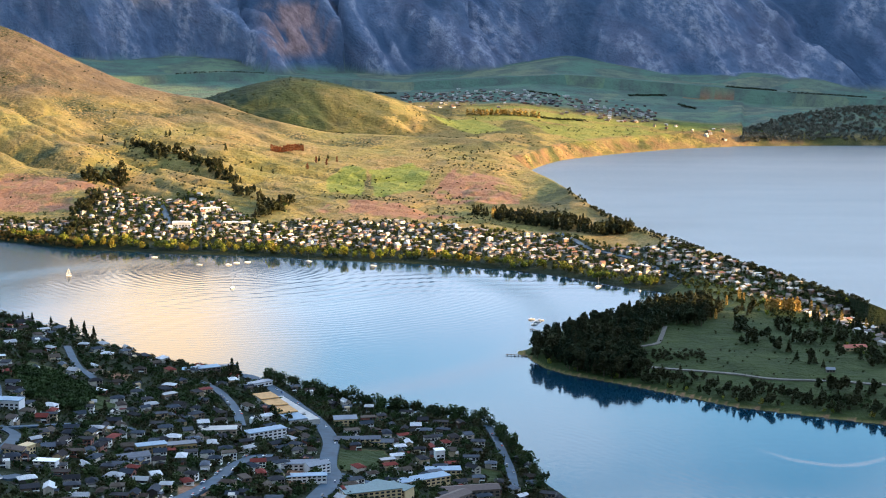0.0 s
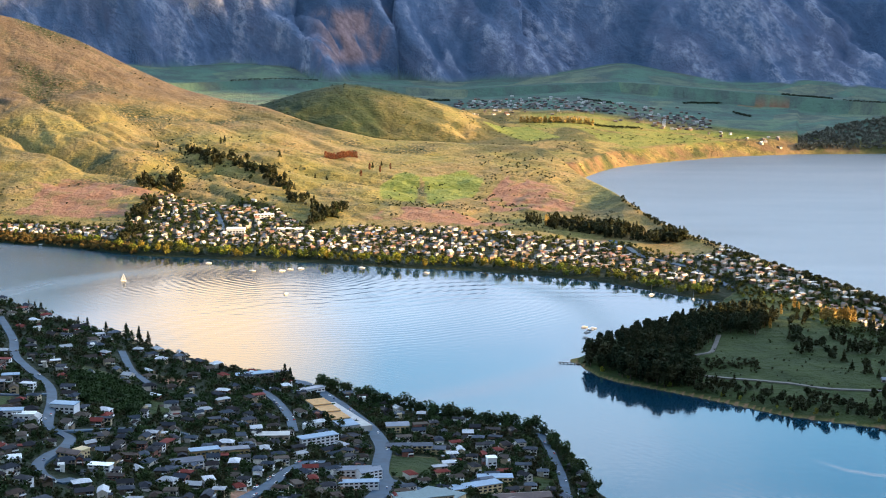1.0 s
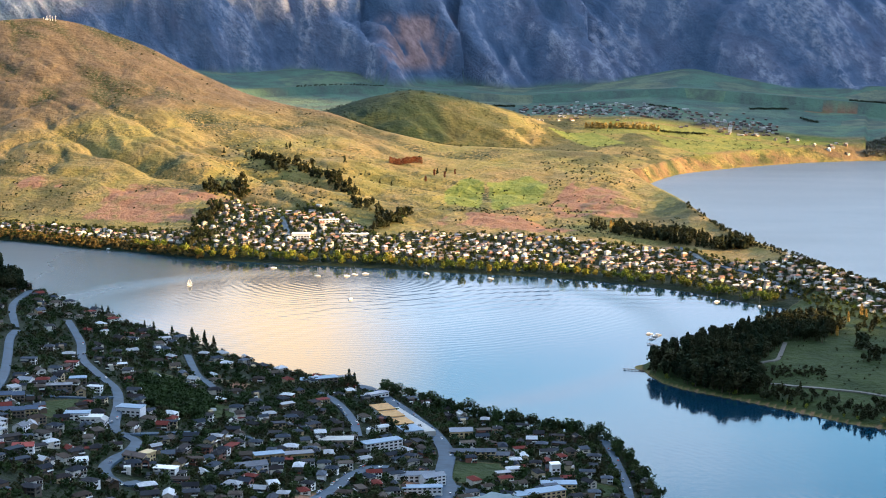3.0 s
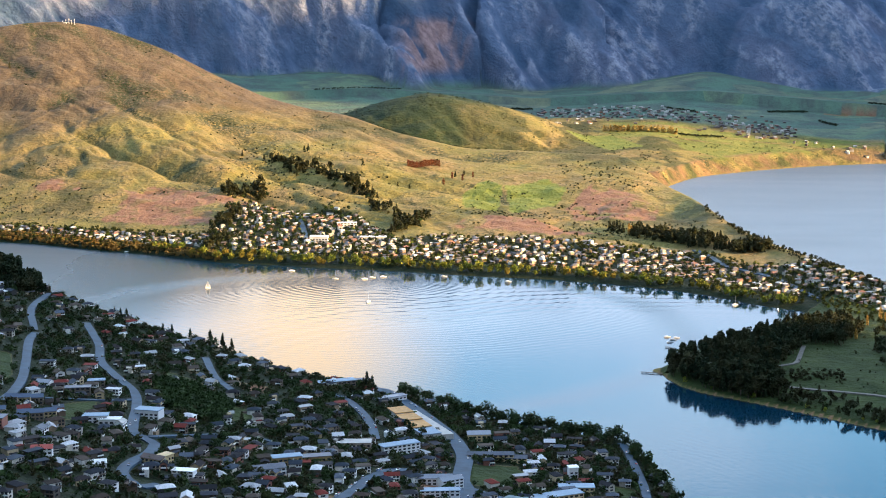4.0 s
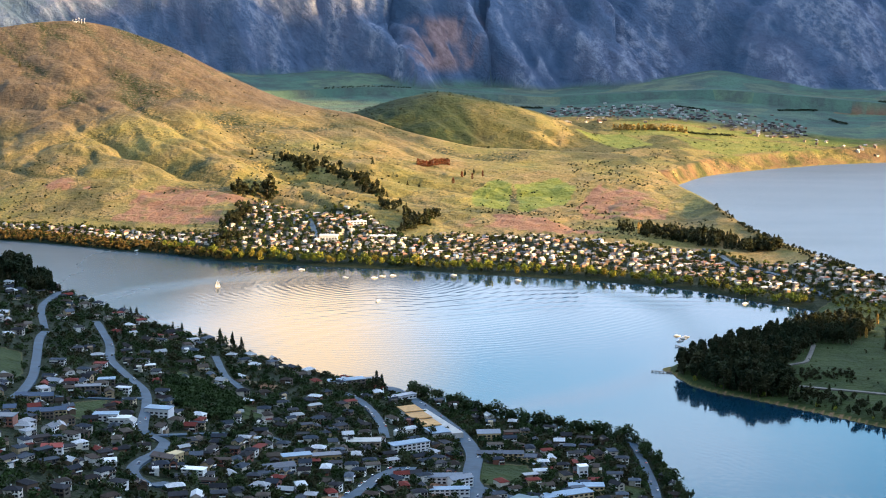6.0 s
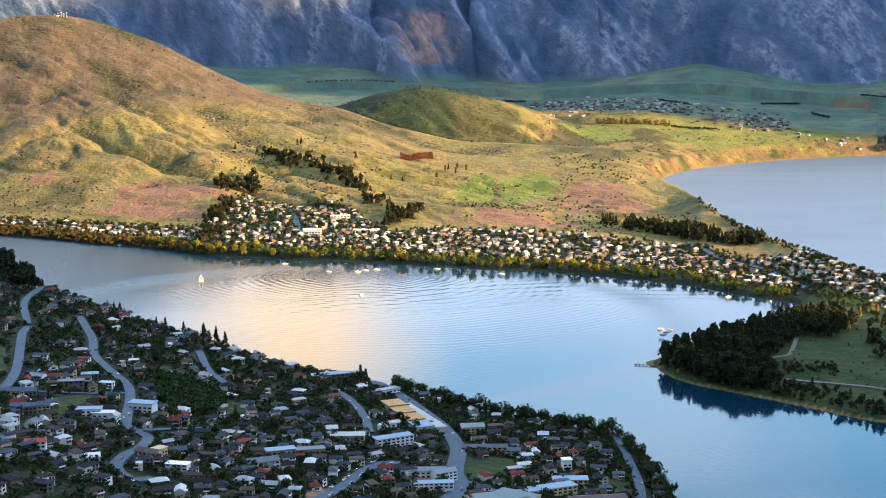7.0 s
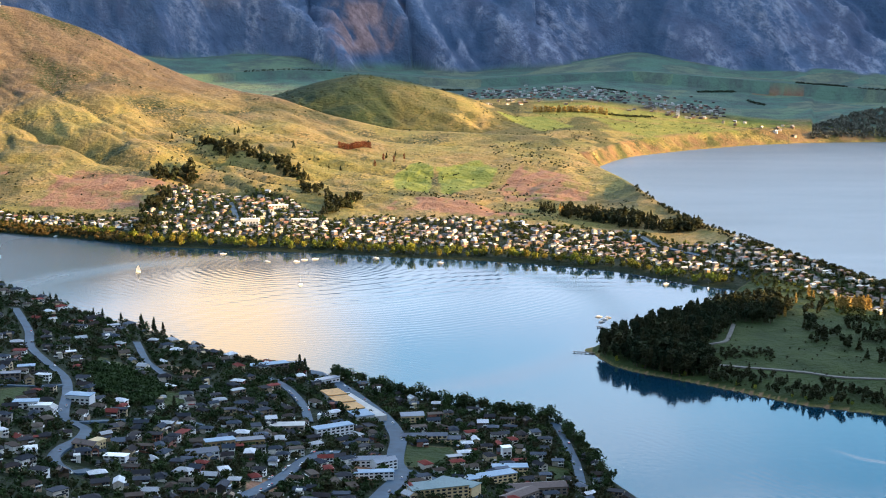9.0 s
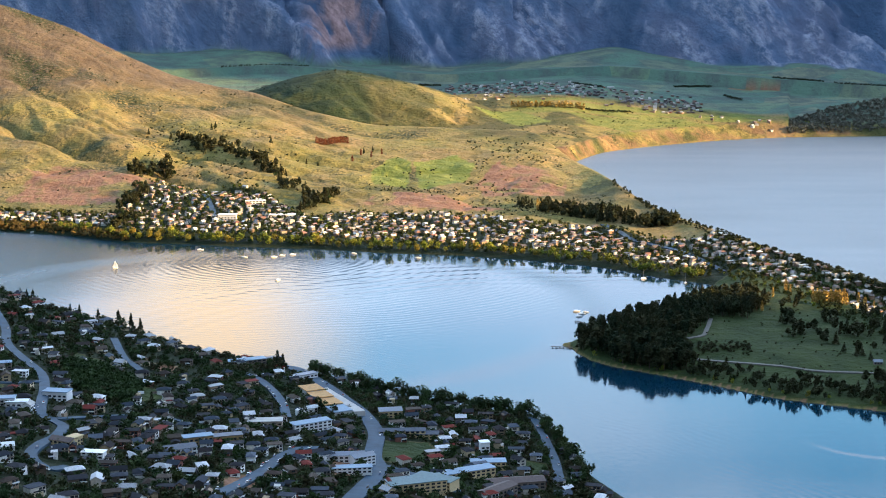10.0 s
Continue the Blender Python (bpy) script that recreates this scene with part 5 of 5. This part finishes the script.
block("stepped stone-coloured apartments with flat roofs", -7.75, 1462, 5, 30, 13, 7, plain_mat("stone plaster", (0.36, 0.29, 0.22), 0.9, 0.15), CONCRETE, 2, 7)
block("large bright white sunlit building", -8.85, 2795, 0, 30, 14, 9, WHITE, WHITE, 2, 6)
block("long white sunlit building on the far slope", -7.0, 2800, 5, 44, 11, 5, WHITE, WHITE, 1, 8)
block("long white sunlit building among houses", -7.9, 2890, 10, 34, 10, 6, WHITE, WHITE, 2, 6)
block("clubhouse with red-brown roof at the links", 13.95, 1938, 10, 26, 12, 4, CREAM, plain_mat("red roof", (0.35, 0.10, 0.06), 0.7, 0.2), 1, 5, False)
block("small timber shelter on the golf links", 13.2, 1822, 0, 9, 6, 3.0, TIMBER, STEEL, 1, 3, False)

# ---- cars on the roads ----


def car_form():
    e = new("car")
    body = bmesh.new()
    prof = [(-2.1, 0.35), (2.1, 0.35), (2.15, 0.85), (1.1, 0.95), (-2.0, 1.0), (-2.15, 0.7)]
    for y in (-0.85, 0.85):
        body.faces.new([body.verts.new((x, y, z)) for x, z in prof])
    body.verts.ensure_lookup_table()
    for k in range(6):
        body.faces.new([body.verts[i] for i in (k, (k + 1) % 6, 6 + (k + 1) % 6, 6 + k)])
    part("body", body, CARPAINT, e)
    cab = bmesh.new()
    lo = [cab.verts.new(p) for p in ((-1.9, -0.8, 0.95), (0.9, -0.8, 0.93), (0.9, 0.8, 0.93), (-1.9, 0.8, 0.95))]
    hi = [cab.verts.new(p) for p in ((-1.4, -0.65, 1.45), (0.2, -0.65, 1.45), (0.2, 0.65, 1.45), (-1.4, 0.65, 1.45))]
    for k in range(4):
        cab.faces.new((lo[k], lo[(k + 1) % 4], hi[(k + 1) % 4], hi[k]))
    part("window", cab, GLASS, e)
    part("roof", boxes((-1.42, 0.22, -0.66, 0.66, 1.45, 1.5)), CARPAINT, e)
    wheel = bmesh.new()
    bmesh.ops.create_cone(wheel, cap_ends=True, segments=10, radius1=0.33, radius2=0.33, depth=0.24, matrix=Matrix.Rotation(math.pi / 2, 4, "X"))
    tyre = mesh("wheel", wheel, RUBBER)
    disc = bmesh.new()
    bmesh.ops.create_cone(disc, cap_ends=True, segments=8, radius1=0.19, radius2=0.19, depth=0.27, matrix=Matrix.Rotation(math.pi / 2, 4, "X"))
    rim = mesh("rim", disc, STEEL)
    for x in (-1.35, 1.35):
        for y in (-0.8, 0.8):
            wheel_ob = part("wheel", tyre, RUBBER, e)
            wheel_ob.location = (x, y, 0.33)
            part("rim", rim, STEEL, wheel_ob)
    return tagged(e, "small passenger car on a town road", "car", "cars in the town")


CAR = car_form()


def road_top(p):
    spots = [bearing(p + Vector((dx, dy))) for dx in (-3, 0, 3) for dy in (-3, 0, 3)]
    return float(land(*[np.array(c) for c in zip(*spots)]).max()) + 1.05


def cars(points, side, share):
    line = smooth_line(points)
    for i in range(1, len(line) - 1):
        if rng.random() < share:
            d = (line[i + 1] - line[i]).normalized()
            p = line[i] + Vector((d.y, -d.x)) * side * rng.choice((-1, 1))
            m = Matrix.Translation((p.x, p.y, road_top(p))) @ Matrix.Rotation(math.atan2(d.y, d.x), 4, "Z")
            copy_thing(CAR, m)


CAR.matrix_world = Matrix.Translation((*smooth_line(MAIN)[60], road_top(smooth_line(MAIN)[60]))) @ Matrix.Rotation(radians(95), 4, "Z")
cars(MAIN, 3.2, 0.12)
cars(WINDING, 2.0, 0.05)
cars(SIDE, 3.4, 0.35)
cars(PARKING, 3.9, 0.5)
cars(LAKESIDE, 2.0, 0.12)

# ---- trees of the town and its shore ----
for az, r, s in ((-13.29, 1905, 0.7), (-12.62, 1880, 1.0), (-12.2, 1868, 1.15), (-11.9, 1855, 1.0), (-15.6, 1985, 0.8), (-15.8, 2000, 0.75), (-15.4, 1975, 0.8), (-7.28, 1738, 1.25), (-7.1, 1735, 0.95), (-7.4, 1730, 0.9), (-7.2, 1722, 0.9), (-13.9, 1925, 0.6), (-14.2, 1935, 0.6), (-17.9, 2110, 0.6), (-17.5, 2085, 0.6)):
    tree("fir", az, r, s, "conifers along the crest")
for i in range(70):
    az = -19.9 - 1.2 * rng.random() + 1.9 * rng.random() ** 1.5
    tree("fir", az, float(along(np.array([az]), TOWN_EDGE)[0]) - 150 * rng.random() ** 1.4 - 5, rng.uniform(0.8, 1.15), "dark pines above the arm")
for i in range(75):
    az = -19.6 + 1.5 * rng.random() ** 1.3
    tree("pine", az, float(along(np.array([az]), TOWN_EDGE)[0]) - rng.uniform(4, 90), rng.uniform(1.0, 1.5) * (1.25 if az < -18.9 else 0.8), "dark pines above the arm")
for i in range(62):
    az = -6.2 + 9.8 * (i + rng.random()) / 62
    tree("broad", az, float(along(np.array([az]), TOWN_EDGE)[0]) - rng.uniform(4, 16), rng.uniform(0.9, 1.7), "trees along the near shore")
for i in range(26):
    az = 1.9 + 1.5 * rng.random()
    tree("broad", az, float(along(np.array([az]), TOWN_EDGE)[0]) - rng.uniform(4, 45), rng.uniform(0.6, 1.1), "trees along the near shore")


def scatter(n, a0, a1, r_of, sizes, keep=None):
    out = []
    for _ in range(n):
        az = rng.uniform(a0, a1)
        r = r_of(az)
        if keep is None or keep(az, r):
            out.append((az, r, rng.uniform(*sizes)))
    return out


HOMES = np.array([(q.x, q.y) for q in SPOTS])


def off_road(az, r):
    p = Vector((r * math.sin(radians(az)), r * math.cos(radians(az))))
    lawn = any(bool(within(np.array([az]), np.array([r]), q)[0]) for q in LAWN + EARTH[4:6])
    return not lawn and road_gap(p) > 3 and not bool((np.hypot(HOMES[:, 0] - p.x, HOMES[:, 1] - p.y) < 6.0).any())


def in_town(az):
    return math.sqrt(rng.uniform(1030 ** 2, (float(along(np.array([az]), TOWN_EDGE)[0]) - 4) ** 2))


for az, r, s in scatter(420, -21, 3.4, in_town, (0.55, 1.15), off_road)[:230]:
    tree("broad", az, r, s, "garden trees")
for az, r, s in scatter(70, -21, 3.4, in_town, (0.45, 0.8), off_road)[:36]:
    tree("fir", az, r, s, "garden conifers")
thicket("garden_shrubs", "dark green hedges and shrubs between the houses", "broad", scatter(9000, -21.5, 3.6, in_town, (0.45, 1.3), off_road), LEAF, 5.4, 7, 52)
bushy = [(az, r, s) for az, r, s in scatter(900, -14.6, -11.7, lambda az: rng.uniform(1460, 1625), (0.6, 1.2)) if bool(within(np.array([az]), np.array([r]), BUSHY)[0])]
thicket("gully_bush", "dense dark green bush filling a gully", "broad", bushy, LEAF, 8, 8, 70)

# ---- golf links ----
FOREST = [(3.07, 1890), (3.3, 1935), (4.3, 2010), (5.82, 2065), (7.16, 2130), (8.82, 2180), (9.49, 2110), (8.84, 2022), (7.7, 2025), (7.3, 1960), (6.68, 1893), (7.21, 1802), (5.86, 1795), (4.23, 1836), (3.4, 1872)]
pines = [(az, r) for az, r, _ in scatter(2600, 3, 9.6, lambda az: rng.uniform(1795, 2185), (1, 1)) if bool(within(np.array([az]), np.array([r]), FOREST)[0])]
pines.sort(key=lambda p: p[1])
kept = []
for az, r in pines:
    p = Vector((r * math.sin(radians(az)), r * math.cos(radians(az))))
    if all((p - q).length > 6.5 for q in kept) and len(kept) < 420:
        kept.append(p)
        tall = 1.35 if r < float(along(np.array([az]), GOLF_SHORE)[0]) + 55 else 1.0
        tree("pine" if rng.random() < 0.6 else "fir", az, r, rng.uniform(0.8, 1.2) * tall, "pines on the point")
for i in range(140):
    az = 6.4 + 9.2 * (i + rng.random()) / 140
    edge = float(along(np.array([az]), GOLF_SHORE)[0])
    tree(rng.choice(("fir", "pine", "pine", "broad")), az, edge + rng.uniform(8, 60 if az > 8 else 40), rng.uniform(0.45, 0.95), "trees along the links' shore")
for i in range(14):
    az = 3.4 + 11.5 * (i + rng.random()) / 14
    tree("willow", az, float(along(np.array([az]), GOLF_SHORE)[0]) + rng.uniform(7, 12), rng.uniform(0.35, 0.6), "willows on the point")
for az, r, n in ((10.16, 2013, 9), (10.58, 1962, 4), (10.83, 1958, 6), (10.39, 2119, 7), (11.47, 2034, 7), (11.97, 1976, 6), (12.54, 1962, 8), (12.19, 1899, 3), (12.77, 1857, 5), (11.57, 1934, 3), (10.38, 1942, 2), (6.85, 1868, 3), (13.4, 1990, 9), (14.2, 1960, 8), (14.6, 1880, 7), (13.6, 1880, 4), (14.0, 2050, 8), (12.9, 2060, 6), (14.9, 2030, 6), (13.2, 1760, 6), (14.4, 1750, 7)):
    for _ in range(n):
        tree("fir" if rng.random() < 0.45 else "pine", az + rng.gauss(0, 0.22), r + rng.gauss(0, 14), rng.uniform(0.6, 1.05), "conifers on the links")
for i in range(16):
    tree("poplar", 11.0 + 1.1 * i / 15, 2130 + rng.uniform(-8, 8), rng.uniform(0.7, 0.95), "golden poplars on the links")
for az, r in ((10.25, 2185), (10.1, 2190), (9.68, 2154), (9.33, 2070), (12.49, 2170), (12.71, 2092), (13.5, 2120), (13.0, 2140), (14.3, 2090)):
    tree("poplar", az, r, rng.uniform(0.6, 0.85), "golden poplars on the links")
thicket("links_shrubs", "low dark shrubs on the golf links", "broad", scatter(110, 7.2, 9.0, lambda az: 1868 + rng.gauss(0, 9), (0.5, 1.0)) + scatter(160, 7.5, 15.3, lambda az: rng.uniform(1740, 2100), (0.3, 0.7)), SCRUB, 4, 5, 40)

# ---- far shore: willows, garden trees, belts of pines ----
for i in range(92):
    az = -14.5 + 22 * (i + rng.random()) / 92
    tree("willow", az, float(along(np.array([az]), ARM_SHORE)[0]) + rng.uniform(8, 34), rng.uniform(0.7, 1.3), "willows along the far shore")


def far_gardens(az):
    k = float(along(np.array([az]), ARM_SHORE)[0])
    return k + rng.uniform(12, float(along(np.array([az]), SUBURB)[0]) + 15) if az < 7.7 else float(along(np.array([az]), RIDGE)[0]) - rng.uniform(2, 250)


thicket("suburb_trees", "mixed green and brown garden trees between far houses", "broad", scatter(3700, -20.5, 15.3, far_gardens, (0.4, 0.95)), leaf_mat("suburb leaves", [(0.03, 0.045, 0.014), (0.06, 0.07, 0.02), (0.04, 0.05, 0.016), (0.10, 0.075, 0.025), (0.045, 0.055, 0.018)]), 7.5, 8, 46)
thicket("suburb_green_trees", "dark green trees between houses on the far slope", "broad", scatter(420, -12.4, -6.2, far_gardens, (0.5, 1.0)), LEAF, 8, 8, 60)
thicket("suburb_gold_trees", "yellow autumn trees between far houses", "broad", scatter(330, -20.5, 15.3, far_gardens, (0.4, 0.85)), WILLOW, 8, 8, 60)
thicket("shore_scrub", "brown and gold scrub on the far bank", "broad", scatter(700, -20.5, -12.2, lambda az: float(along(np.array([az]), ARM_SHORE)[0]) + rng.uniform(2, 42), (0.6, 1.2)), leaf_mat("bank scrub", [(0.16, 0.11, 0.035), (0.10, 0.09, 0.03), (0.24, 0.15, 0.04)]), 6, 7, 50)
thicket("point_scrub", "scrub along the crest of the point", "broad", scatter(500, 4.2, 15.3, lambda az: float(along(np.array([az]), RIDGE)[0]) + rng.uniform(-30, 14), (0.4, 1.0)), SCRUB, 6, 7, 46)
BELT = [(1.8, 2840), (2.8, 2810), (4.0, 2745), (5.3, 2690), (6.4, 2690)]
for i in range(270):
    az = 1.8 + 4.6 * rng.random()
    tree("fir" if rng.random() < 0.4 else "pine", az, float(np.interp(az, [b[0] for b in BELT], [b[1] for b in BELT])) + rng.uniform(-14, 30 + 30 * (az < 5)), rng.uniform(0.65, 1.15), "belt of pines behind the suburb")
for az, r in ((1.05, 2886), (1.2, 2880), (1.3, 2890), (1.4, 2872), (1.5, 2866), (1.15, 2870)):
    tree("fir", az, r, rng.uniform(0.9, 1.15), "pine clump on the far slope")
tree("poplar", 1.7, 2836, 1.15, "poplars on the far slope")
tree("poplar", 1.78, 2840, 1.0, "poplars on the far slope")
for a, b, n, lo, hi in (((-10.5, 3345), (-8.6, 3240), 34, 0.55, 1.0), ((-8.7, 3250), (-6.9, 3110), 40, 0.6, 1.05), ((-12.0, 3120), (-10.7, 3135), 26, 0.7, 1.1), ((-12.4, 2880), (-11.6, 2990), 20, 0.6, 1.0), ((-6.4, 2850), (-5.2, 2960), 34, 0.5, 1.0), ((-7.2, 3050), (-5.6, 2900), 24, 0.5, 0.95), ((-12.7, 2760), (-11.8, 2860), 18, 0.6, 1.0)):
    for _ in range(int(n * 1.7)):
        t = rng.random()
        tree(rng.choice(("fir", "pine", "pine", "broad")), a[0] + (b[0] - a[0]) * t + rng.gauss(0, 0.12), a[1] + (b[1] - a[1]) * t + rng.gauss(0, 15), rng.uniform(lo, hi) * 1.2, "trees on the hillside")
for az, r in ((-18.88, 3794), (-11.39, 3367), (-9.17, 3408), (-9.3, 3400), (-7.33, 3306), (-6.15, 3220), (-5.76, 3197), (-3.9, 3330), (-4.2, 3300)):
    tree("fir", az, r, rng.uniform(0.7, 1.0), "lone trees on the hillside")
for i in range(22):
    tree("rust", -5.8 + 1.06 * i / 21, 3350 + 24 * i / 21, rng.uniform(0.8, 1.05), "row of rust-red trees")
for az, r in ((-4.3, 3270), (-3.95, 3255), (-4.6, 3230), (-3.6, 3290)):
    tree("rust", az, r, 0.8, "row of rust-red trees")


def rough_hill(az, r):
    x, y = r * math.sin(radians(az)), r * math.cos(radians(az))
    v = float(fbm(np.array([x / 130]), np.array([y / 130]), 4, 81)[0])
    if any(bool(within(np.array([az]), np.array([r]), q)[0]) for q in GREEN + EARTH[:4]):
        return rng.random() < 0.03 + 0.5 * float(spurs(np.array([x]), np.array([y]))[1][0])
    low = 1.0 if heights([az], [r])[0] < 110 else 0.25
    gully = float(spurs(np.array([x]), np.array([y]))[1][0])
    return rng.random() < ((v - 0.50) * 6 + (v > 0.42) * gully * 0.7) * low


def on_hill(az):
    k = float(along(np.array([az]), ARM_SHORE)[0])
    lo = k + float(along(np.array([az]), SUBURB)[0])
    return lo + (float(along(np.array([az]), RIDGE)[0]) - lo) * rng.random() ** 1.3


thicket("hill_scrub", "scattered dark scrub on the grassy hillside", "broad", scatter(5500, -21, 4.2, on_hill, (0.2, 0.9), rough_hill), SCRUB, 4.0, 7, 20)
thicket("hill_bush", "dark bush on the further hill and bay bank", "broad", scatter(2000, -8.5, 9.5, lambda az: rng.uniform(3560, 4230), (0.3, 1.0), lambda az, r: rng.random() < (float(fbm(np.array([az * 1.3]), np.array([r / 90]), 3, 83)[0]) - 0.38) * 4 and heights([az], [r])[0] > 3), SCRUB, 3.2, 10, 26)
thicket("headland_bush", "dark trees covering the far headland", "broad", scatter(1100, 10.0, 16, lambda az: float(along(np.array([az]), FAR_SHORE)[0]) + rng.uniform(10, 60 + 45 * (az - 9.5)), (0.5, 1.2)), leaf_mat("headland trees", [(0.13, 0.14, 0.10), (0.19, 0.18, 0.12), (0.16, 0.15, 0.11)]), 9, 12, 26)

# ---- plain beyond the lake: poplar rows, hedges, a distant township ----
thicket("distant_poplars", "row of golden poplars on the distant plain", "poplar", [(0.85 + 2.4 * i / 46 + rng.gauss(0, 0.02), 4160 + rng.gauss(0, 4), rng.uniform(0.7, 1.1)) for i in range(47)], GOLD, 16, 7, 30)
thicket("distant_hedges", "dark shelter belts on the distant plain", "broad",
        [(a0 + (a1 - a0) * (i + rng.random()) / n, r0 + (r1 - r0) * i / n + rng.gauss(0, 3), rng.uniform(0.7, 1.1)) for a0, r0, a1, r1, n in ((2.87, 4456, 3.92, 4424, 40), (6.24, 4503, 7.5, 4545, 46), (9.44, 4597, 11.13, 4588, 60), (-2.3, 4480, -1.59, 4483, 30), (3.3, 4165, 4.8, 4200, 50), (7.9, 4470, 8.5, 4440, 24), (-9, 4560, -6, 4600, 40), (11.5, 4560, 14, 4600, 60)) for i in range(n)], SCRUB, 4.5, 8, 24)


def township():
    bm = bmesh.new()
    for _ in range(420):
        az = rng.uniform(-1.4, 7.2)
        r = 4400 + rng.gauss(0, 45) - 12 * az
        p = at(az, r)
        w, h = rng.uniform(2.5, 5), rng.uniform(2.5, 3.5)
        box(bm, p.x - w, p.x + w, p.y - 5, p.y + 5, p.z - 4, p.z + h)
    ob = new("distant_township", mesh("distant_township", bm, MANY_BRIGHT_ROOFS))
    return tagged(ob, "pale roofs of a distant township on the plain", "township", kind="stuff")


township()
for i in range(26):
    az = rng.choice((rng.uniform(5, 9.5), rng.uniform(-1.6, 0.6)))
    put_house(FAR_HOUSES, az, (4195 if az > 4 else 4260) + rng.uniform(0, 60), rng.uniform(0, 90), "farmhouses on the plain")

# ---- on the water ----


def boat(az, r, turn, mast, sails, label, size=1.0):
    e = new("sailing_boat" if mast else "motor_boat")
    bm = bmesh.new()
    ring = [(-4, 1.0), (-1, 1.4), (2, 1.1), (4.5, 0.0), (2, -1.1), (-1, -1.4), (-4, -1.0)]
    top = [bm.verts.new((x, y, 1.1)) for x, y in ring]
    low = [bm.verts.new((x * 0.85, y * 0.6, -0.4)) for x, y in ring]
    bm.faces.new(top)
    for k in range(7):
        bm.faces.new((low[k], low[(k + 1) % 7], top[(k + 1) % 7], top[k]))
    part("hull", bm, WHITE, e)
    part("cabin", boxes((-2.4, 1.2, -0.8, 0.8, 1.1, 1.9)), WHITE, e)
    if mast:
        spar = part("mast", boxes((0.2, 0.36, -0.08, 0.08, 1.1, 12)), STEEL, e)
    if sails:
        for x0, x1, y in ((0.1, -3.6, 0.25), (0.45, 4.2, -0.3)):
            sb = bmesh.new()
            v = [sb.verts.new(p) for p in ((x0, 0, 11.5), (x0, 0, 2.2), (x1, y * 4, 2.3), ((x0 + x1) / 2, y * 3, 5.6))]
            sb.faces.new((v[0], v[1], v[3]))
            sb.faces.new((v[1], v[2], v[3]))
            sb.faces.new((v[0], v[3], v[2]))
            part("sail", sb, WHITE, spar)
    p = at(az, r)
    e.matrix_world = Matrix.Translation((p.x, p.y, 0)) @ Matrix.Rotation(radians(turn), 4, "Z") @ Matrix.Scale(size, 4)
    return tagged(e, label, "boat", "boats on the lake")


boat(-12.66, 2470, 20, True, True, "small sailing boat with white sails raised", 0.95)
# boats at -8.32, -7.32 and -6.68 are added in place of sun glints
for az, r, t, m in ((-9.8, 2600, 10, False), (-15.3, 2827, 0, False), (-8.32, 2522, 0, True), (-7.32, 2518, 20, False), (-7.05, 2530, 10, True), (-6.68, 2536, 15, False), (-7.2, 2335, 60, True), (5.32, 2335, 30, True), (6.74, 2308, 80, True), (-4.6, 2535, 0, True), (-2.4, 2490, 0, False)):
    boat(az, r, t, m, False, "moored white yacht with bare mast" if m else "small white motor boat on calm water", 1.2)
for az, r, t in ((3.05, 2110, 10), (3.25, 2095, 5), (3.15, 2080, 15), (3.35, 2105, 0)):
    boat(az, r, t, False, False, "white launch moored off the point", 1.1)


def jetty(label, a, b, width=3.0):
    e = new("jetty")
    p, q = Vector(at(*a)[:2]), Vector(at(*b)[:2])
    n = max(3, int((q - p).length / 4))
    length = (q - p).length
    plank = mesh("plank", boxes((-1.9, 1.9, -width / 2, width / 2, 1.0, 1.25)), TIMBER)
    pile = mesh("pile", boxes((-0.2, 0.2, -0.2, 0.2, -4, 1.9)), TIMBER)
    for i in range(n):
        x = length * (i + 0.5) / n
        part("plank", plank, TIMBER, e).location = (x, 0, 0)
        for s in (-1, 1):
            part("pile", pile, TIMBER, e).location = (x, s * width / 2, 0)
    e.matrix_world = Matrix.Translation((p.x, p.y, 0)) @ Matrix.Rotation(math.atan2((q - p).y, (q - p).x), 4, "Z")
    return tagged(e, label, "jetty")


jetty("long timber jetty on piles off the point", (2.17, 1912), (3.05, 1906))
jetty("short timber landing by the moored launches", (3.0, 2050), (3.3, 2040), 4.0)

# ---- masts on the summit ----


def masts():
    e = new("radio_mast")
    for x, h, w in ((-18, 9, 1.0), (-8, 13, 1.2), (2, 16, 1.2), (10, 11, 1.0), (20, 14, 1.1)):
        pole = part("pole", boxes((x - w / 2, x + w / 2, -0.5, 0.5, -3, h)), WHITE, e)
        part("aerial", boxes((x - 1.6, x + 1.6, -0.7, 0.7, h * 0.7, h * 0.7 + 2.2)), WHITE, pole)
    part("hut", boxes((-14, -4, -4, 4, -3, 4)), WHITE, e)
    e.matrix_world = Matrix.Translation(at(-16.95, 3945)) @ Matrix.Scale(0.72, 4)
    return tagged(e, "cluster of white radio masts on the hill summit", "mast")


masts()

# ---- what is past counting ----
join_rest(TOWN_HOUSES, "town_houses", "many mixed houses packed on the shaded near slope", SWAP)
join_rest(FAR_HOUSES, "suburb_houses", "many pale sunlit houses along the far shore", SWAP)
for key, name, label, kind, material, h, w, n in (("pine", "pine_groves", "dark full-crowned pines on the far slopes", "broad", PINE, 17, 10, 170), ("fir", "pine_woods", "dark pine woods on the point and far slopes", "pine", PINE, 16, 8.5, 150), ("broad", "shore_trees", "dark broadleaf trees along shores and slopes", "broad", LEAF, 8, 8, 200), ("willow", "shore_willows", "yellow-green willows along the far shore", "broad", WILLOW, 11, 12, 150), ("poplar", "poplars", "golden poplars past the links", "poplar", GOLD, 20, 5, 120)):
    if REST.get(key):
        thicket(name, label, kind, REST[key], material, h, w, n)
